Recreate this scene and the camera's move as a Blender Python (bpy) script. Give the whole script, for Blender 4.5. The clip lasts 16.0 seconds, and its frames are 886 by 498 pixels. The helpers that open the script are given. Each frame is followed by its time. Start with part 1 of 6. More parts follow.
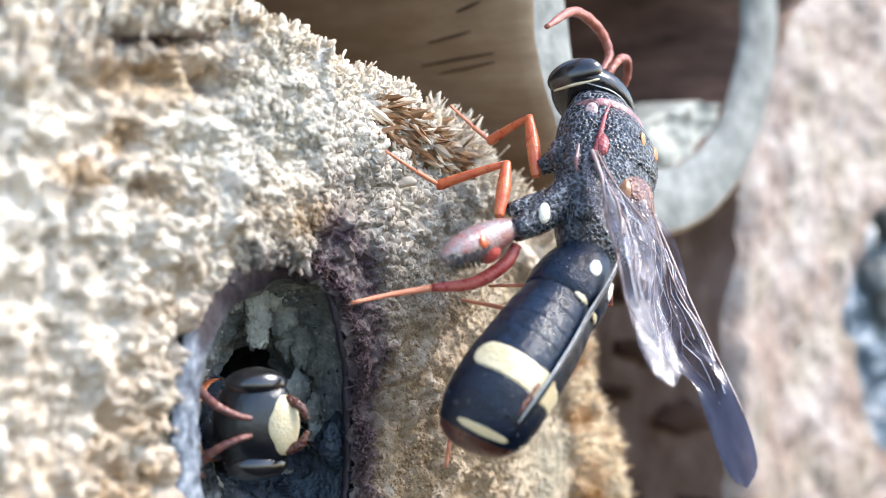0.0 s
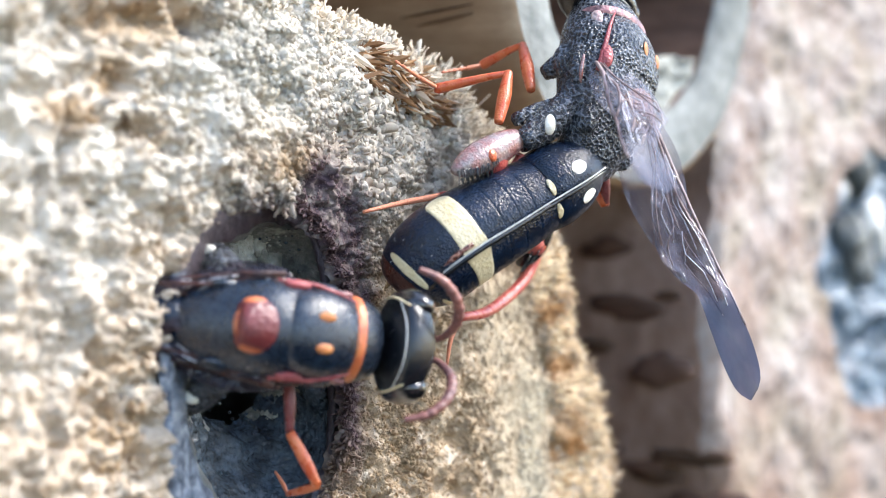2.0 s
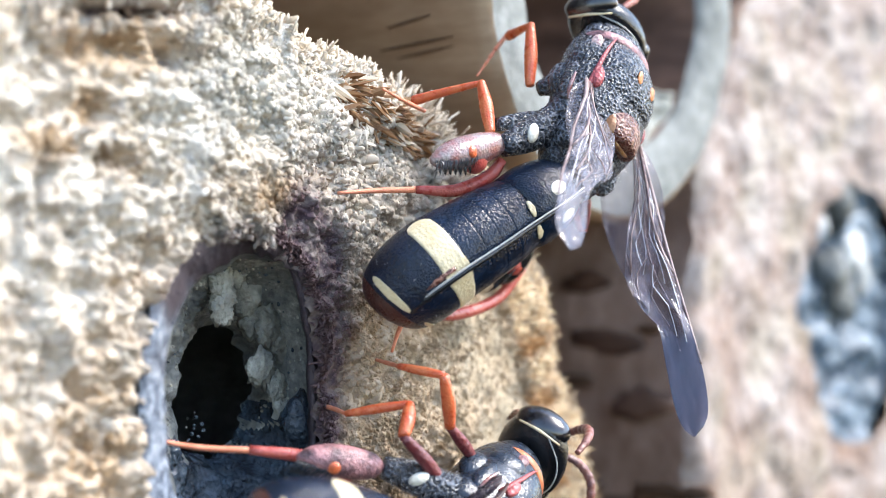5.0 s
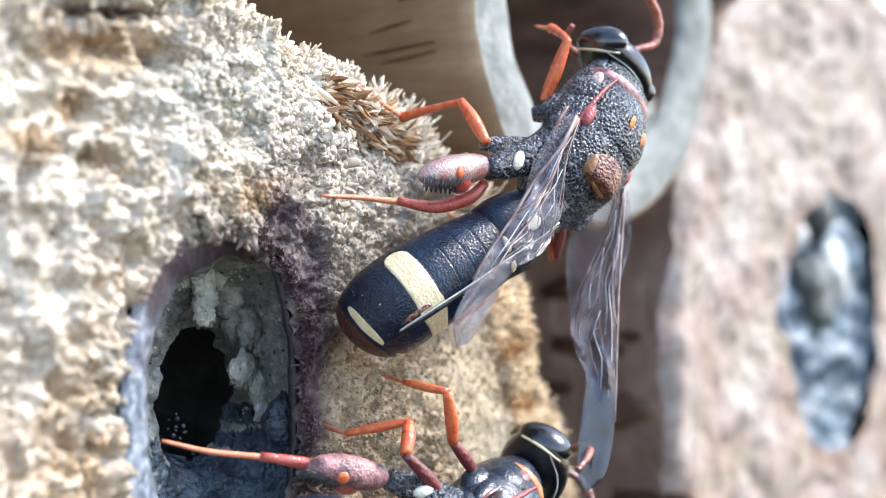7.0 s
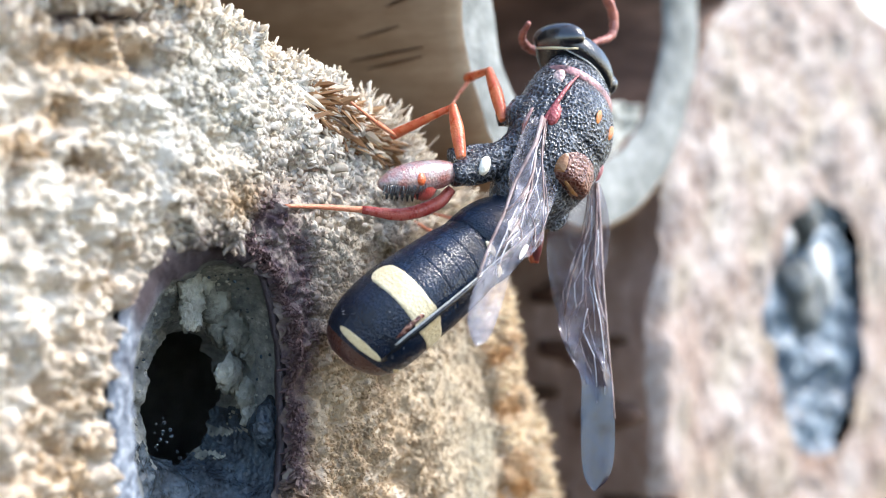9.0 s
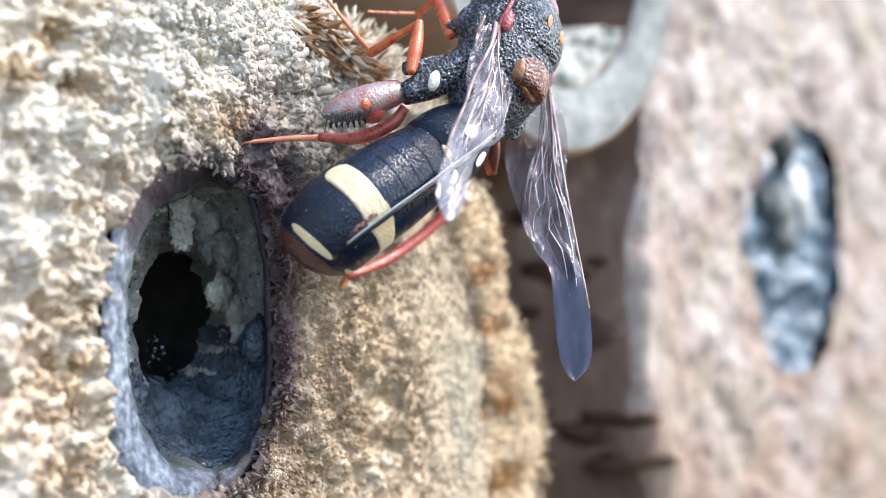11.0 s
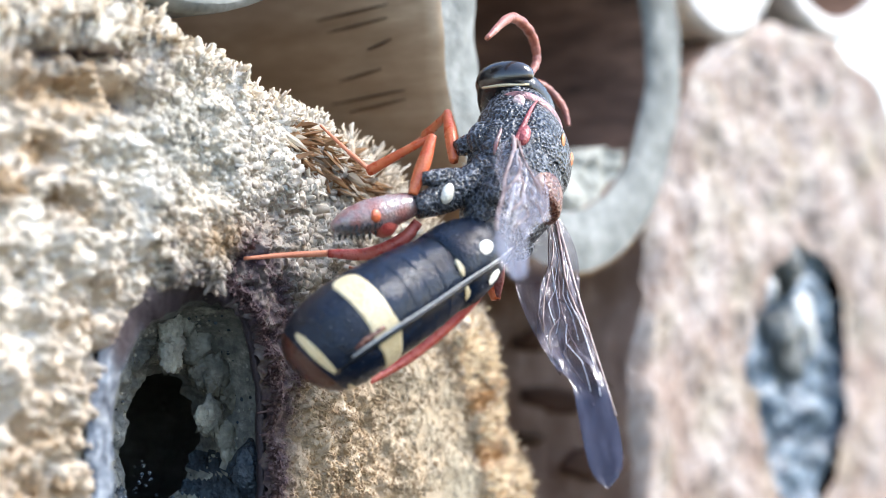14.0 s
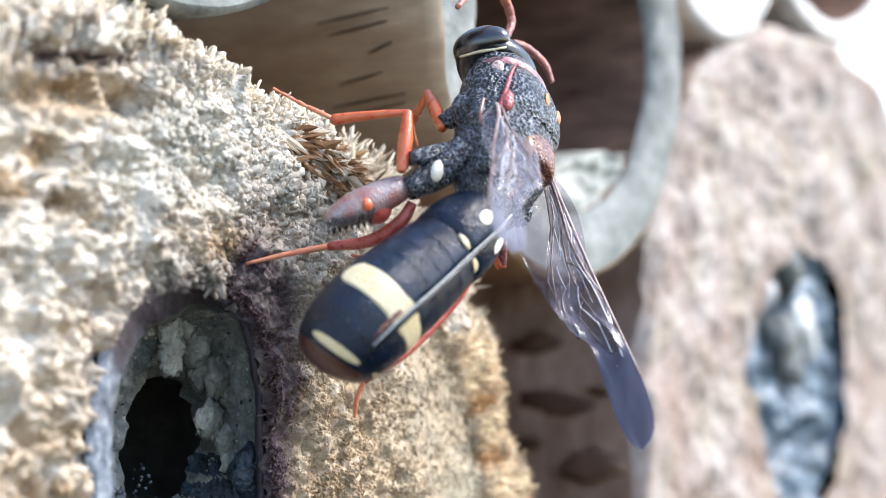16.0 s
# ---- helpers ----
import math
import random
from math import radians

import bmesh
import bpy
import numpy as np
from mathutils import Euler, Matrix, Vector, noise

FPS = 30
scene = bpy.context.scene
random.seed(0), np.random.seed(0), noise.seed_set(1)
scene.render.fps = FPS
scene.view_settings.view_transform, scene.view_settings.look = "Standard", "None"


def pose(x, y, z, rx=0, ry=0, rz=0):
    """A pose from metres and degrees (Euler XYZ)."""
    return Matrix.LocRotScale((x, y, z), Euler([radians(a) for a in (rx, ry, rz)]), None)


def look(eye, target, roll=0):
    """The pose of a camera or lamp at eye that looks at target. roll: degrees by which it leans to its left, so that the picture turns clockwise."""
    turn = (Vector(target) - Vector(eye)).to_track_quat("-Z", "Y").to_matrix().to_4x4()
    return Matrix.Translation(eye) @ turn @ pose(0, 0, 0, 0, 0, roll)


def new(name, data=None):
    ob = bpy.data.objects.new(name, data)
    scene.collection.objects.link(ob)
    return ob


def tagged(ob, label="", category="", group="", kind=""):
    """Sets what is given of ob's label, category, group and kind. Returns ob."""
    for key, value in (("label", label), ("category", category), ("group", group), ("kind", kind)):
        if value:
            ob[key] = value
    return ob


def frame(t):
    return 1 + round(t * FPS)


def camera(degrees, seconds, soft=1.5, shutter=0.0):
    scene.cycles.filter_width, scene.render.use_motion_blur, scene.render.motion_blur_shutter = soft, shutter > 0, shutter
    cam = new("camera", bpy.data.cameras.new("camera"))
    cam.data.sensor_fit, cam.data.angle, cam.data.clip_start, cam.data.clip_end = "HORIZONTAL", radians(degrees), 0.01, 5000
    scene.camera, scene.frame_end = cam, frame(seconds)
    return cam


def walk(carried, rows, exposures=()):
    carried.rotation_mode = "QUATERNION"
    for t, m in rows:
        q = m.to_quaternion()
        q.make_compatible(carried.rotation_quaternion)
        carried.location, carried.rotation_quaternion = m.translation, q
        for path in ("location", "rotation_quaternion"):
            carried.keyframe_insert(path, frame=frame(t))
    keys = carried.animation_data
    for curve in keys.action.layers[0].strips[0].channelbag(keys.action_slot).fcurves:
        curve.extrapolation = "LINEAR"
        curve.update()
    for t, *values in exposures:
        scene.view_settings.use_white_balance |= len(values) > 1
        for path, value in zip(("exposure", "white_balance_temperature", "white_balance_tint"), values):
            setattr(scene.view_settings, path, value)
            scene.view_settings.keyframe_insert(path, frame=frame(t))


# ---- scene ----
# One unit of the builders below is a millimetre: MM turns it into metres.
MM = 0.001
FACE = 0.0  # the cut ends of logs and tubes lie near the plane y = 0

# ---- camera ----
cam = camera(25, 16.0, 0.7)
cam.data.dof.use_dof, cam.data.dof.focus_distance, cam.data.dof.aperture_fstop = True, 0.0545, 68
PATH = [
    (0.0, pose(-0.048277, -0.034396, 0.001775, 88.58, -0.09, -52.50)),
    (0.5, pose(-0.048472, -0.034616, 0.001697, 88.43, 0.02, -52.57)),
    (1.0, pose(-0.048714, -0.034759, 0.001805, 88.33, -0.09, -53.06)),
    (1.5, pose(-0.049081, -0.034473, 0.000727, 87.76, 0.04, -53.44)),
    (2.0, pose(-0.049000, -0.034331, 0.000511, 88.33, 0.25, -53.52)),
    (2.5, pose(-0.048985, -0.034337, 0.000526, 88.42, 0.28, -53.58)),
    (3.0, pose(-0.048862, -0.034354, 0.000632, 88.84, 0.11, -53.64)),
    (3.5, pose(-0.048912, -0.034349, 0.000581, 89.00, 0.21, -53.79)),
    (4.0, pose(-0.048832, -0.034200, 0.000547, 89.10, 0.28, -53.87)),
    (6.5, pose(-0.048968, -0.034131, -0.000217, 90.07, 0.24, -54.59)),
    (7.0, pose(-0.049028, -0.034238, -0.000093, 89.95, 0.13, -54.69)),
    (7.5, pose(-0.049107, -0.034315, -0.000052, 89.83, 0.10, -54.80)),
    (8.0, pose(-0.049192, -0.034415, -0.000010, 89.78, 0.05, -54.92)),
    (8.5, pose(-0.049194, -0.034411, -0.000013, 89.76, 0.05, -54.98)),
    (9.0, pose(-0.049149, -0.034415, -0.000000, 90.00, 0.00, -55.00)),
    (9.5, pose(-0.049311, -0.034463, -0.000032, 90.04, 0.02, -55.39)),
    (10.0, pose(-0.049981, -0.034784, -0.000153, 88.43, 0.26, -55.55)),
    (10.2, pose(-0.050340, -0.035117, -0.000364, 87.98, 0.24, -55.52)),
    (12.3, pose(-0.049664, -0.034893, -0.000114, 88.65, 0.06, -55.43)),
    (12.5, pose(-0.049529, -0.034708, -0.000290, 89.74, -0.13, -55.51)),
    (13.0, pose(-0.049430, -0.034417, -0.000669, 90.44, 0.05, -55.67)),
    (13.5, pose(-0.049355, -0.034379, -0.000591, 90.69, -0.04, -55.69)),
    (14.0, pose(-0.048894, -0.034096, -0.000548, 91.77, -0.09, -55.62)),
    (14.5, pose(-0.048805, -0.034047, -0.000580, 92.02, -0.03, -55.58)),
    (15.0, pose(-0.048839, -0.034086, -0.000596, 91.94, -0.05, -55.52)),
    (15.5, pose(-0.048886, -0.034108, -0.000590, 91.81, -0.03, -55.60)),
    (16.0, pose(-0.048885, -0.034090, -0.000513, 91.83, -0.20, -55.62)),
]
walk(cam, PATH, [(0.0, 1.98), (4.0, 2.05), (9.0, 2.08), (10.0, 2.04), (12.5, 1.99), (14.0, 2.0), (15.0, 1.96), (16.0, 1.97)])

# ---- light ----
SUN_UP, SUN_ROUND = 48, 142  # elevation and compass turn of the sun, degrees
world = bpy.data.worlds.new("sky")
scene.world = world
world.use_nodes = True
sky = world.node_tree.nodes.new("ShaderNodeTexSky")
sky.sky_type, sky.sun_disc = "NISHITA", False
sky.sun_elevation, sky.sun_rotation = radians(SUN_UP), radians(SUN_ROUND)
back = world.node_tree.nodes["Background"]
back.inputs[1].default_value = 0.15
world.node_tree.links.new(sky.outputs[0], back.inputs[0])
sun = new("sun", bpy.data.lights.new("sun", "SUN"))
sun.data.energy, sun.data.angle, sun.data.color = 1.70, radians(20), (1.0, 0.97, 0.92)
way = Vector((math.sin(radians(SUN_ROUND)) * math.cos(radians(SUN_UP)), math.cos(radians(SUN_ROUND)) * math.cos(radians(SUN_UP)), math.sin(radians(SUN_UP))))
sun.matrix_world = look(way * 2, (0, 0, 0))


# ---- materials ----
class Nodes:
    """A node material under construction."""

    def __init__(self, name):
        self.mat = bpy.data.materials.new(name)
        self.mat.use_nodes = True
        self.tree = self.mat.node_tree
        self.bsdf = self.tree.nodes["Principled BSDF"]
        self.out = self.tree.nodes["Material Output"]
        self.coord = self.tree.nodes.new("ShaderNodeTexCoord").outputs["Object"]

    def node(self, kind, **inputs):
        n = self.tree.nodes.new(kind)
        for key, value in inputs.items():
            self.put(n, key.replace("_", " "), value)
        return n

    def put(self, n, key, value):
        slot = n.inputs[int(key[1:])] if key[0] == "i" and key[1:].isdigit() else n.inputs[key]
        if isinstance(value, bpy.types.NodeSocket):
            self.tree.links.new(value, slot)
        else:
            slot.default_value = value

    def noise(self, size, detail=4.0, rough=0.6, at=None):
        """Noise with features of about so many millimetres."""
        return self.node("ShaderNodeTexNoise", Vector=at or self.coord, Scale=1.0 / (size * MM), Detail=detail, Roughness=rough).outputs["Fac"]

    def cells(self, size, out="Distance", at=None, feature="F1"):
        n = self.node("ShaderNodeTexVoronoi", Vector=at or self.coord, Scale=1.0 / (size * MM))
        n.feature = feature
        return n.outputs[out]

    def scaled(self, by):
        n = self.node("ShaderNodeVectorMath", i0=self.coord, i1=by)
        n.operation = "MULTIPLY"
        return n.outputs[0]

    def ramp(self, fac, *stops):
        n = self.node("ShaderNodeValToRGB", Fac=fac)
        while len(n.color_ramp.elements) < len(stops):
            n.color_ramp.elements.new(0.5)
        for e, (at, colour) in zip(n.color_ramp.elements, stops):
            e.position, e.color = at, (*colour, 1) if len(colour) == 3 else colour
        return n.outputs["Color"]

    def mix(self, fac, a, b, blend="MIX"):
        n = self.node("ShaderNodeMix")
        n.data_type, n.blend_type = "RGBA", blend
        for slot, value in ((n.inputs[0], fac), (n.inputs[6], a), (n.inputs[7], b)):
            if isinstance(value, bpy.types.NodeSocket):
                self.tree.links.new(value, slot)
            else:
                slot.default_value = (*value, 1) if isinstance(value, tuple) else value
        return n.outputs[2]

    def times(self, a, b, op="MULTIPLY"):
        n = self.node("ShaderNodeMath", i0=a, i1=b)
        n.operation = op
        return n.outputs[0]

    def layer(self, name, channel=0):
        n = self.node("ShaderNodeAttribute")
        n.attribute_name = name
        s = self.node("ShaderNodeSeparateColor", Color=n.outputs["Color"])
        return s.outputs[channel]

    def island(self):
        return self.node("ShaderNodeNewGeometry").outputs["Random Per Island"]

    def bump(self, height, depth, strength=1.0, under=None):
        n = self.node("ShaderNodeBump", Height=height, Distance=depth * MM, Strength=strength)
        if under:
            self.put(n, "Normal", under)
        return n.outputs[0]

    def done(self, colour=None, rough=None, normal=None, **more):
        for key, value in (("Base Color", colour), ("Roughness", rough), ("Normal", normal), *((k.replace("_", " "), v) for k, v in more.items())):
            if value is not None:
                self.put(self.bsdf, key, (*value, 1) if isinstance(value, tuple) and len(value) == 3 else value)
        return self.mat


def end_grain(name, pale, tan, dark, rust=(0.40, 0.295, 0.195)):
    """Torn, weathered end grain of a sawn log, with rust, tar and grey stains and painted shade where the layers say
    so.
    """
    n = Nodes(name)
    c = n.ramp(n.noise(2.2, 6), (0.32, dark), (0.47, tan), (0.66, pale))
    c = n.mix(n.ramp(n.noise(0.35, 4), (0.42, (0, 0, 0)), (0.7, (0.6, 0.6, 0.6))), c, pale)
    blotch = n.ramp(n.noise(0.5, 3), (0.3, (0.65, 0.65, 0.65)), (0.6, (1, 1, 1)))
    c = n.mix(n.times(n.layer("stain_shade", 0), blotch), c, rust)
    c = n.mix(n.times(n.layer("stain_shade", 2), 0.8), c, (0.30, 0.265, 0.195))
    c = n.mix(n.times(n.layer("stain_shade", 1), blotch), c, (0.055, 0.036, 0.046))
    relief = n.bump(n.noise(0.12, 5), 0.05, 0.9, n.bump(n.cells(0.22), 0.06, 0.7))
    return n.done(c, n.ramp(n.noise(0.6), (0.3, (0.75,) * 3), (0.7, (0.95,) * 3)), relief, Specular_IOR_Level=0.25)


def flake_fibre(name, low, high, stain_shade=(0.47, 0.335, 0.20)):
    n = Nodes(name)
    c = n.ramp(n.island(), (0.0, low), (0.55, tuple(0.5 * a + 0.5 * b for a, b in zip(low, high))), (1.0, high))
    c = n.mix(n.times(n.layer("stain_shade", 0), 0.95), c, stain_shade)
    c = n.mix(n.times(n.layer("stain_shade", 2), 0.7), c, (0.46, 0.46, 0.41))
    c = n.mix(n.layer("stain_shade", 1), c, (0.19, 0.128, 0.135))
    n.done(c, 0.8, n.bump(n.noise(0.06), 0.02, 0.6), Specular_IOR_Level=0.3)
    through_ = n.node("ShaderNodeBsdfTranslucent", Color=c)
    m = n.node("ShaderNodeMixShader", Fac=0.5, i1=n.bsdf.outputs[0], i2=through_.outputs[0])
    n.put(n.out, "Surface", m.outputs[0])
    return n.mat


def cuticle(name, colour, second=None, rough=0.3, pits=0.09, depth=0.03, net_like=False, coat=0.0, gloss=0.6):
    """Insect shell: lacquer-smooth chitin with fine punctures."""
    n = Nodes(name)
    c = n.mix(n.ramp(n.noise(0.5, 4), (0.4, (0, 0, 0)), (0.65, (1, 1, 1))), colour, second or tuple(0.6 * v for v in colour))
    r = n.ramp(n.noise(0.25, 3), (0.3, (rough * 0.75,) * 3), (0.7, (rough * 1.4,) * 3))
    net = n.ramp(n.cells(pits, "Distance", None, "DISTANCE_TO_EDGE"), (0.0, (1, 1, 1)), (0.5, (0, 0, 0))) if net_like else n.cells(pits)
    relief = n.bump(net, depth, 1.0 if net_like else 0.8, n.bump(n.noise(pits * 0.4), depth * 0.4, 0.5))
    return n.done(c, r, relief, Coat_Weight=coat, Coat_Roughness=0.12, Specular_IOR_Level=gloss)


def punctate(name, hollow, ridge_glint, size, depth, rough=0.3):
    """Densely pitted shell: dark hollows between ridges painted pale for their highlights and a fine grey down."""
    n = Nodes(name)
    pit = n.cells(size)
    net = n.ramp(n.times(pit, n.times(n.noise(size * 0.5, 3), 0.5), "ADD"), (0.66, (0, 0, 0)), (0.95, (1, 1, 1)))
    glint_mask = n.ramp(n.noise(0.7, 4), (0.36, (0.12,) * 3), (0.64, (1, 1, 1)))
    # ridge highlights and down are mixed into the base colour
    c = n.mix(n.times(net, glint_mask), hollow, ridge_glint)
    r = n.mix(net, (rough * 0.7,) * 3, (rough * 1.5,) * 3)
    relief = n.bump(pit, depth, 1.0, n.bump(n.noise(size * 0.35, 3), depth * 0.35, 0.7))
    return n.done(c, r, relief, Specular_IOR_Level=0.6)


def membrane(name, tint, veil, cover, gloss=0.9, smoky=(4.6, 6.6)):
    """Clear wing membrane: it lets most light through, is smoky violet towards the tip and has a bright gloss."""
    n = Nodes(name)
    clear = n.node("ShaderNodeBsdfTransparent", Color=(*tint, 1))
    far = n.node("ShaderNodeSeparateXYZ", Vector=n.coord).outputs[0]
    end = n.node("ShaderNodeMapRange", Value=far, i1=smoky[0] * MM, i2=smoky[1] * MM).outputs[0]
    near = n.times(1.0, n.times(end, 0.8), "SUBTRACT")
    fold = n.bump(n.noise(0.5, 2, at=n.scaled((0.35, 1.4, 1))), 0.30, near, n.bump(n.noise(0.12), 0.03, 0.5))
    n.done(veil, 0.14, fold, Specular_IOR_Level=gloss, Coat_Weight=0.35 * gloss, Coat_Roughness=0.12, Coat_Normal=fold)
    n.put(n.bsdf, "Base Color", n.mix(end, veil, (0.034, 0.028, 0.044)))
    n.put(clear, "Color", n.mix(end, tint, (0.36, 0.33, 0.44)))
    fac = n.ramp(n.noise(0.8, 3, at=n.scaled((0.4, 1.2, 1))), (0.3, (cover * 0.5,) * 3), (0.75, (min(1, cover * 1.4),) * 3))
    fac = n.times(fac, n.times(end, 0.42), "ADD")
    m = n.node("ShaderNodeMixShader", Fac=fac, i1=clear.outputs[0], i2=n.bsdf.outputs[0])
    n.put(n.out, "Surface", m.outputs[0])
    return n.mat


def earth(name, low, high, rough=0.85, grain=0.3, depth=0.1, spec=0.3):
    n = Nodes(name)
    c = n.mix(n.ramp(n.noise(1.2, 5), (0.35, (0, 0, 0)), (0.65, (1, 1, 1))), low, high)
    c = n.mix(n.times(n.cells(grain * 0.7), 0.35), c, tuple(0.4 * v for v in low))
    relief = n.bump(n.noise(grain, 5), depth, 0.9, n.bump(n.cells(grain * 0.5), depth * 0.5, 0.6))
    return n.done(c, rough, relief, Specular_IOR_Level=spec)


def cane(name, low, high, along=(8, 1, 8), size=3.0, rough=0.55, depth=0.05):
    """Fibrous stalk or bark whose grain runs along y."""
    n = Nodes(name)
    at = n.scaled(along)
    c = n.ramp(n.noise(size, 6, 0.65, at), (0.3, low), (0.55, tuple(0.55 * a + 0.45 * b for a, b in zip(low, high))), (0.75, high))
    c = n.mix(n.ramp(n.noise(size * 2.5, 4), (0.4, (0, 0, 0)), (0.7, (0.55,) * 3)), c, low)
    return n.done(c, rough, n.bump(n.noise(size * 0.5, 5, 0.6, at), depth, 0.9), Specular_IOR_Level=0.35)


M_FACE = end_grain("torn_end_grain", (0.68, 0.65, 0.59), (0.58, 0.515, 0.425), (0.45, 0.37, 0.28))
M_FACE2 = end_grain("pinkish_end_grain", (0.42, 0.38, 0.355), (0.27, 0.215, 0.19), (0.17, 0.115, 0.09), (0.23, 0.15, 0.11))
M_FLAKE = flake_fibre("wood_flakes", (0.68, 0.62, 0.54), (0.82, 0.79, 0.73))
M_FIBRE = flake_fibre("pale_fibres", (0.70, 0.60, 0.47), (0.88, 0.84, 0.76))
M_BROWNFIBRE = flake_fibre("brown_fibres", (0.20, 0.095, 0.04), (0.50, 0.31, 0.16))
M_BARK_PALE = cane("flaking_bark", (0.24, 0.15, 0.11), (0.68, 0.52, 0.43), (1.5, 2.5, 1.5), 3.0, 0.85, 0.25)
M_RIM = flake_fibre("tan_rim_fibres", (0.80, 0.64, 0.43), (0.92, 0.83, 0.66), (0.50, 0.28, 0.11))
M_BARK = cane("dark_bark", (0.035, 0.02, 0.012), (0.24, 0.14, 0.085), (3, 1, 3), 3.5, 0.8, 0.25)
M_BORE = earth("tarred_bore", (0.065, 0.072, 0.07), (0.20, 0.21, 0.20), 0.45, 0.35, 0.12, 0.5)
def lip_wood(name):
    """Bluish weathered wood, with tar and painted shade where the layer says so."""
    n = Nodes(name)
    c = n.ramp(n.noise(0.28, 5), (0.38, (0.05, 0.062, 0.09)), (0.52, (0.17, 0.20, 0.25)), (0.70, (0.40, 0.43, 0.47)))
    c = n.mix(n.layer("stain_shade", 1), c, (0.05, 0.038, 0.045))
    return n.done(c, 0.55, n.bump(n.noise(0.2, 5), 0.12, 0.9), Specular_IOR_Level=0.4)


M_LIP = lip_wood("weathered_lip_painted_shade")
def patchy_clay(name):
    n = Nodes(name)
    c = n.ramp(n.noise(1.7, 6, 0.7), (0.45, (0.15, 0.16, 0.158)), (0.56, (0.24, 0.245, 0.225)), (0.63, (0.48, 0.48, 0.42)))
    c = n.mix(n.ramp(n.noise(0.22, 3), (0.45, (0, 0, 0)), (0.7, (0.6,) * 3)), c, (0.05, 0.055, 0.055))
    return n.done(c, 0.8, n.bump(n.noise(0.3, 5), 0.14, 0.9, n.bump(n.cells(0.2), 0.06, 0.6)), Specular_IOR_Level=0.3)


M_CLAY = patchy_clay("dry_clay")
M_CRUST = earth("pale_clay_crust", (0.17, 0.175, 0.155), (0.44, 0.44, 0.385), 0.85, 0.25, 0.12)
M_WET = earth("wet_resin", (0.014, 0.021, 0.031), (0.075, 0.11, 0.15), 0.2, 0.28, 0.2, 0.7)
M_CANE = cane("bamboo_skin", (0.29, 0.185, 0.105), (0.66, 0.50, 0.33), (5, 1, 5), 5.0, 0.4, 0.02)
M_CUT = earth("grey_cut_edge", (0.13, 0.14, 0.133), (0.29, 0.30, 0.285), 0.7, 0.6, 0.08)
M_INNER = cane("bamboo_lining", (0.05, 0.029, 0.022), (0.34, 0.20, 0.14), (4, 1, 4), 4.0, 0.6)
# pale stalk ends whitened: their overbright light is put into the base colour
M_OVERLIT_CUT = earth("overlit_cut", (0.50, 0.49, 0.47), (0.72, 0.70, 0.67), 0.85, 0.8, 0.1)
M_PLUG = earth("pale_pith", (0.25, 0.26, 0.24), (0.40, 0.40, 0.36), 0.85, 0.3, 0.1)
M_BOARD = cane("back_board", (0.12, 0.08, 0.058), (0.32, 0.215, 0.16), (1, 1, 8), 6.0, 0.8)
M_ORANGE = earth("rust_wood", (0.40, 0.20, 0.07), (0.58, 0.36, 0.16), 0.8, 0.4, 0.1)
M_BLUE = earth("blue_grey_resin", (0.05, 0.075, 0.105), (0.21, 0.275, 0.335), 0.4, 1.2, 0.2, 0.5)
M_CRYSTAL = earth("whitish_crystal", (0.34, 0.36, 0.36), (0.6, 0.6, 0.58), 0.35, 0.6, 0.05, 0.7)

M_BLACK = cuticle("black_shell", (0.004, 0.008, 0.017), (0.007, 0.016, 0.036), 0.19, 0.075, 0.02, gloss=0.34)
M_PITTED = cuticle("pitted_blue_black_shell", (0.004, 0.008, 0.017), (0.007, 0.014, 0.032), 0.2, 0.07, 0.03, gloss=0.36)
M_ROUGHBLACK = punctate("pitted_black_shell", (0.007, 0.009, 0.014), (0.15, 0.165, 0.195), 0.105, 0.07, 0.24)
M_GLOSS = cuticle("glossy_black_shell", (0.008, 0.009, 0.011), (0.012, 0.013, 0.016), 0.2, 0.06, 0.01)
M_YELLOW = cuticle("cream_yellow_shell", (0.64, 0.55, 0.36), (0.60, 0.48, 0.27), 0.35, 0.1, 0.02)
M_WHITE = cuticle("ivory_shell", (0.80, 0.77, 0.68), (0.72, 0.67, 0.55), 0.4, 0.1, 0.02)
M_RED = cuticle("red_leg_shell", (0.52, 0.085, 0.03), (0.60, 0.16, 0.055), 0.28, 0.07, 0.015)
M_PINK = cuticle("pinkish_red_shell", (0.40, 0.085, 0.085), (0.20, 0.03, 0.035), 0.4, 0.1, 0.03)
M_ROSE = cuticle("dull_rose_shell", (0.42, 0.20, 0.20), (0.06, 0.03, 0.035), 0.35, 0.09, 0.03)
M_PALEMARK = cuticle("pale_rose_shell", (0.62, 0.48, 0.44), (0.42, 0.27, 0.26), 0.4, 0.09, 0.03)
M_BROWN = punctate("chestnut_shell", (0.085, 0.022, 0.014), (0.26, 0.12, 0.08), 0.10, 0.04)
M_AMBER = cuticle("amber_shell", (0.30, 0.145, 0.05), (0.18, 0.06, 0.025), 0.3, 0.14, 0.03)
M_RUST = cuticle("rust_red_shell", (0.55, 0.17, 0.06), (0.40, 0.08, 0.03), 0.35, 0.1, 0.02)
M_TAIL = cuticle("dark_chestnut_shell", (0.07, 0.020, 0.012), (0.03, 0.010, 0.009), 0.3, 0.08, 0.02)
M_ORANGESPOT = cuticle("orange_shell", (0.50, 0.18, 0.04), (0.42, 0.13, 0.035), 0.4, 0.1, 0.02)
M_HINDRED = cuticle("crimson_leg_shell", (0.36, 0.055, 0.045), (0.44, 0.10, 0.075), 0.28, 0.07, 0.015)
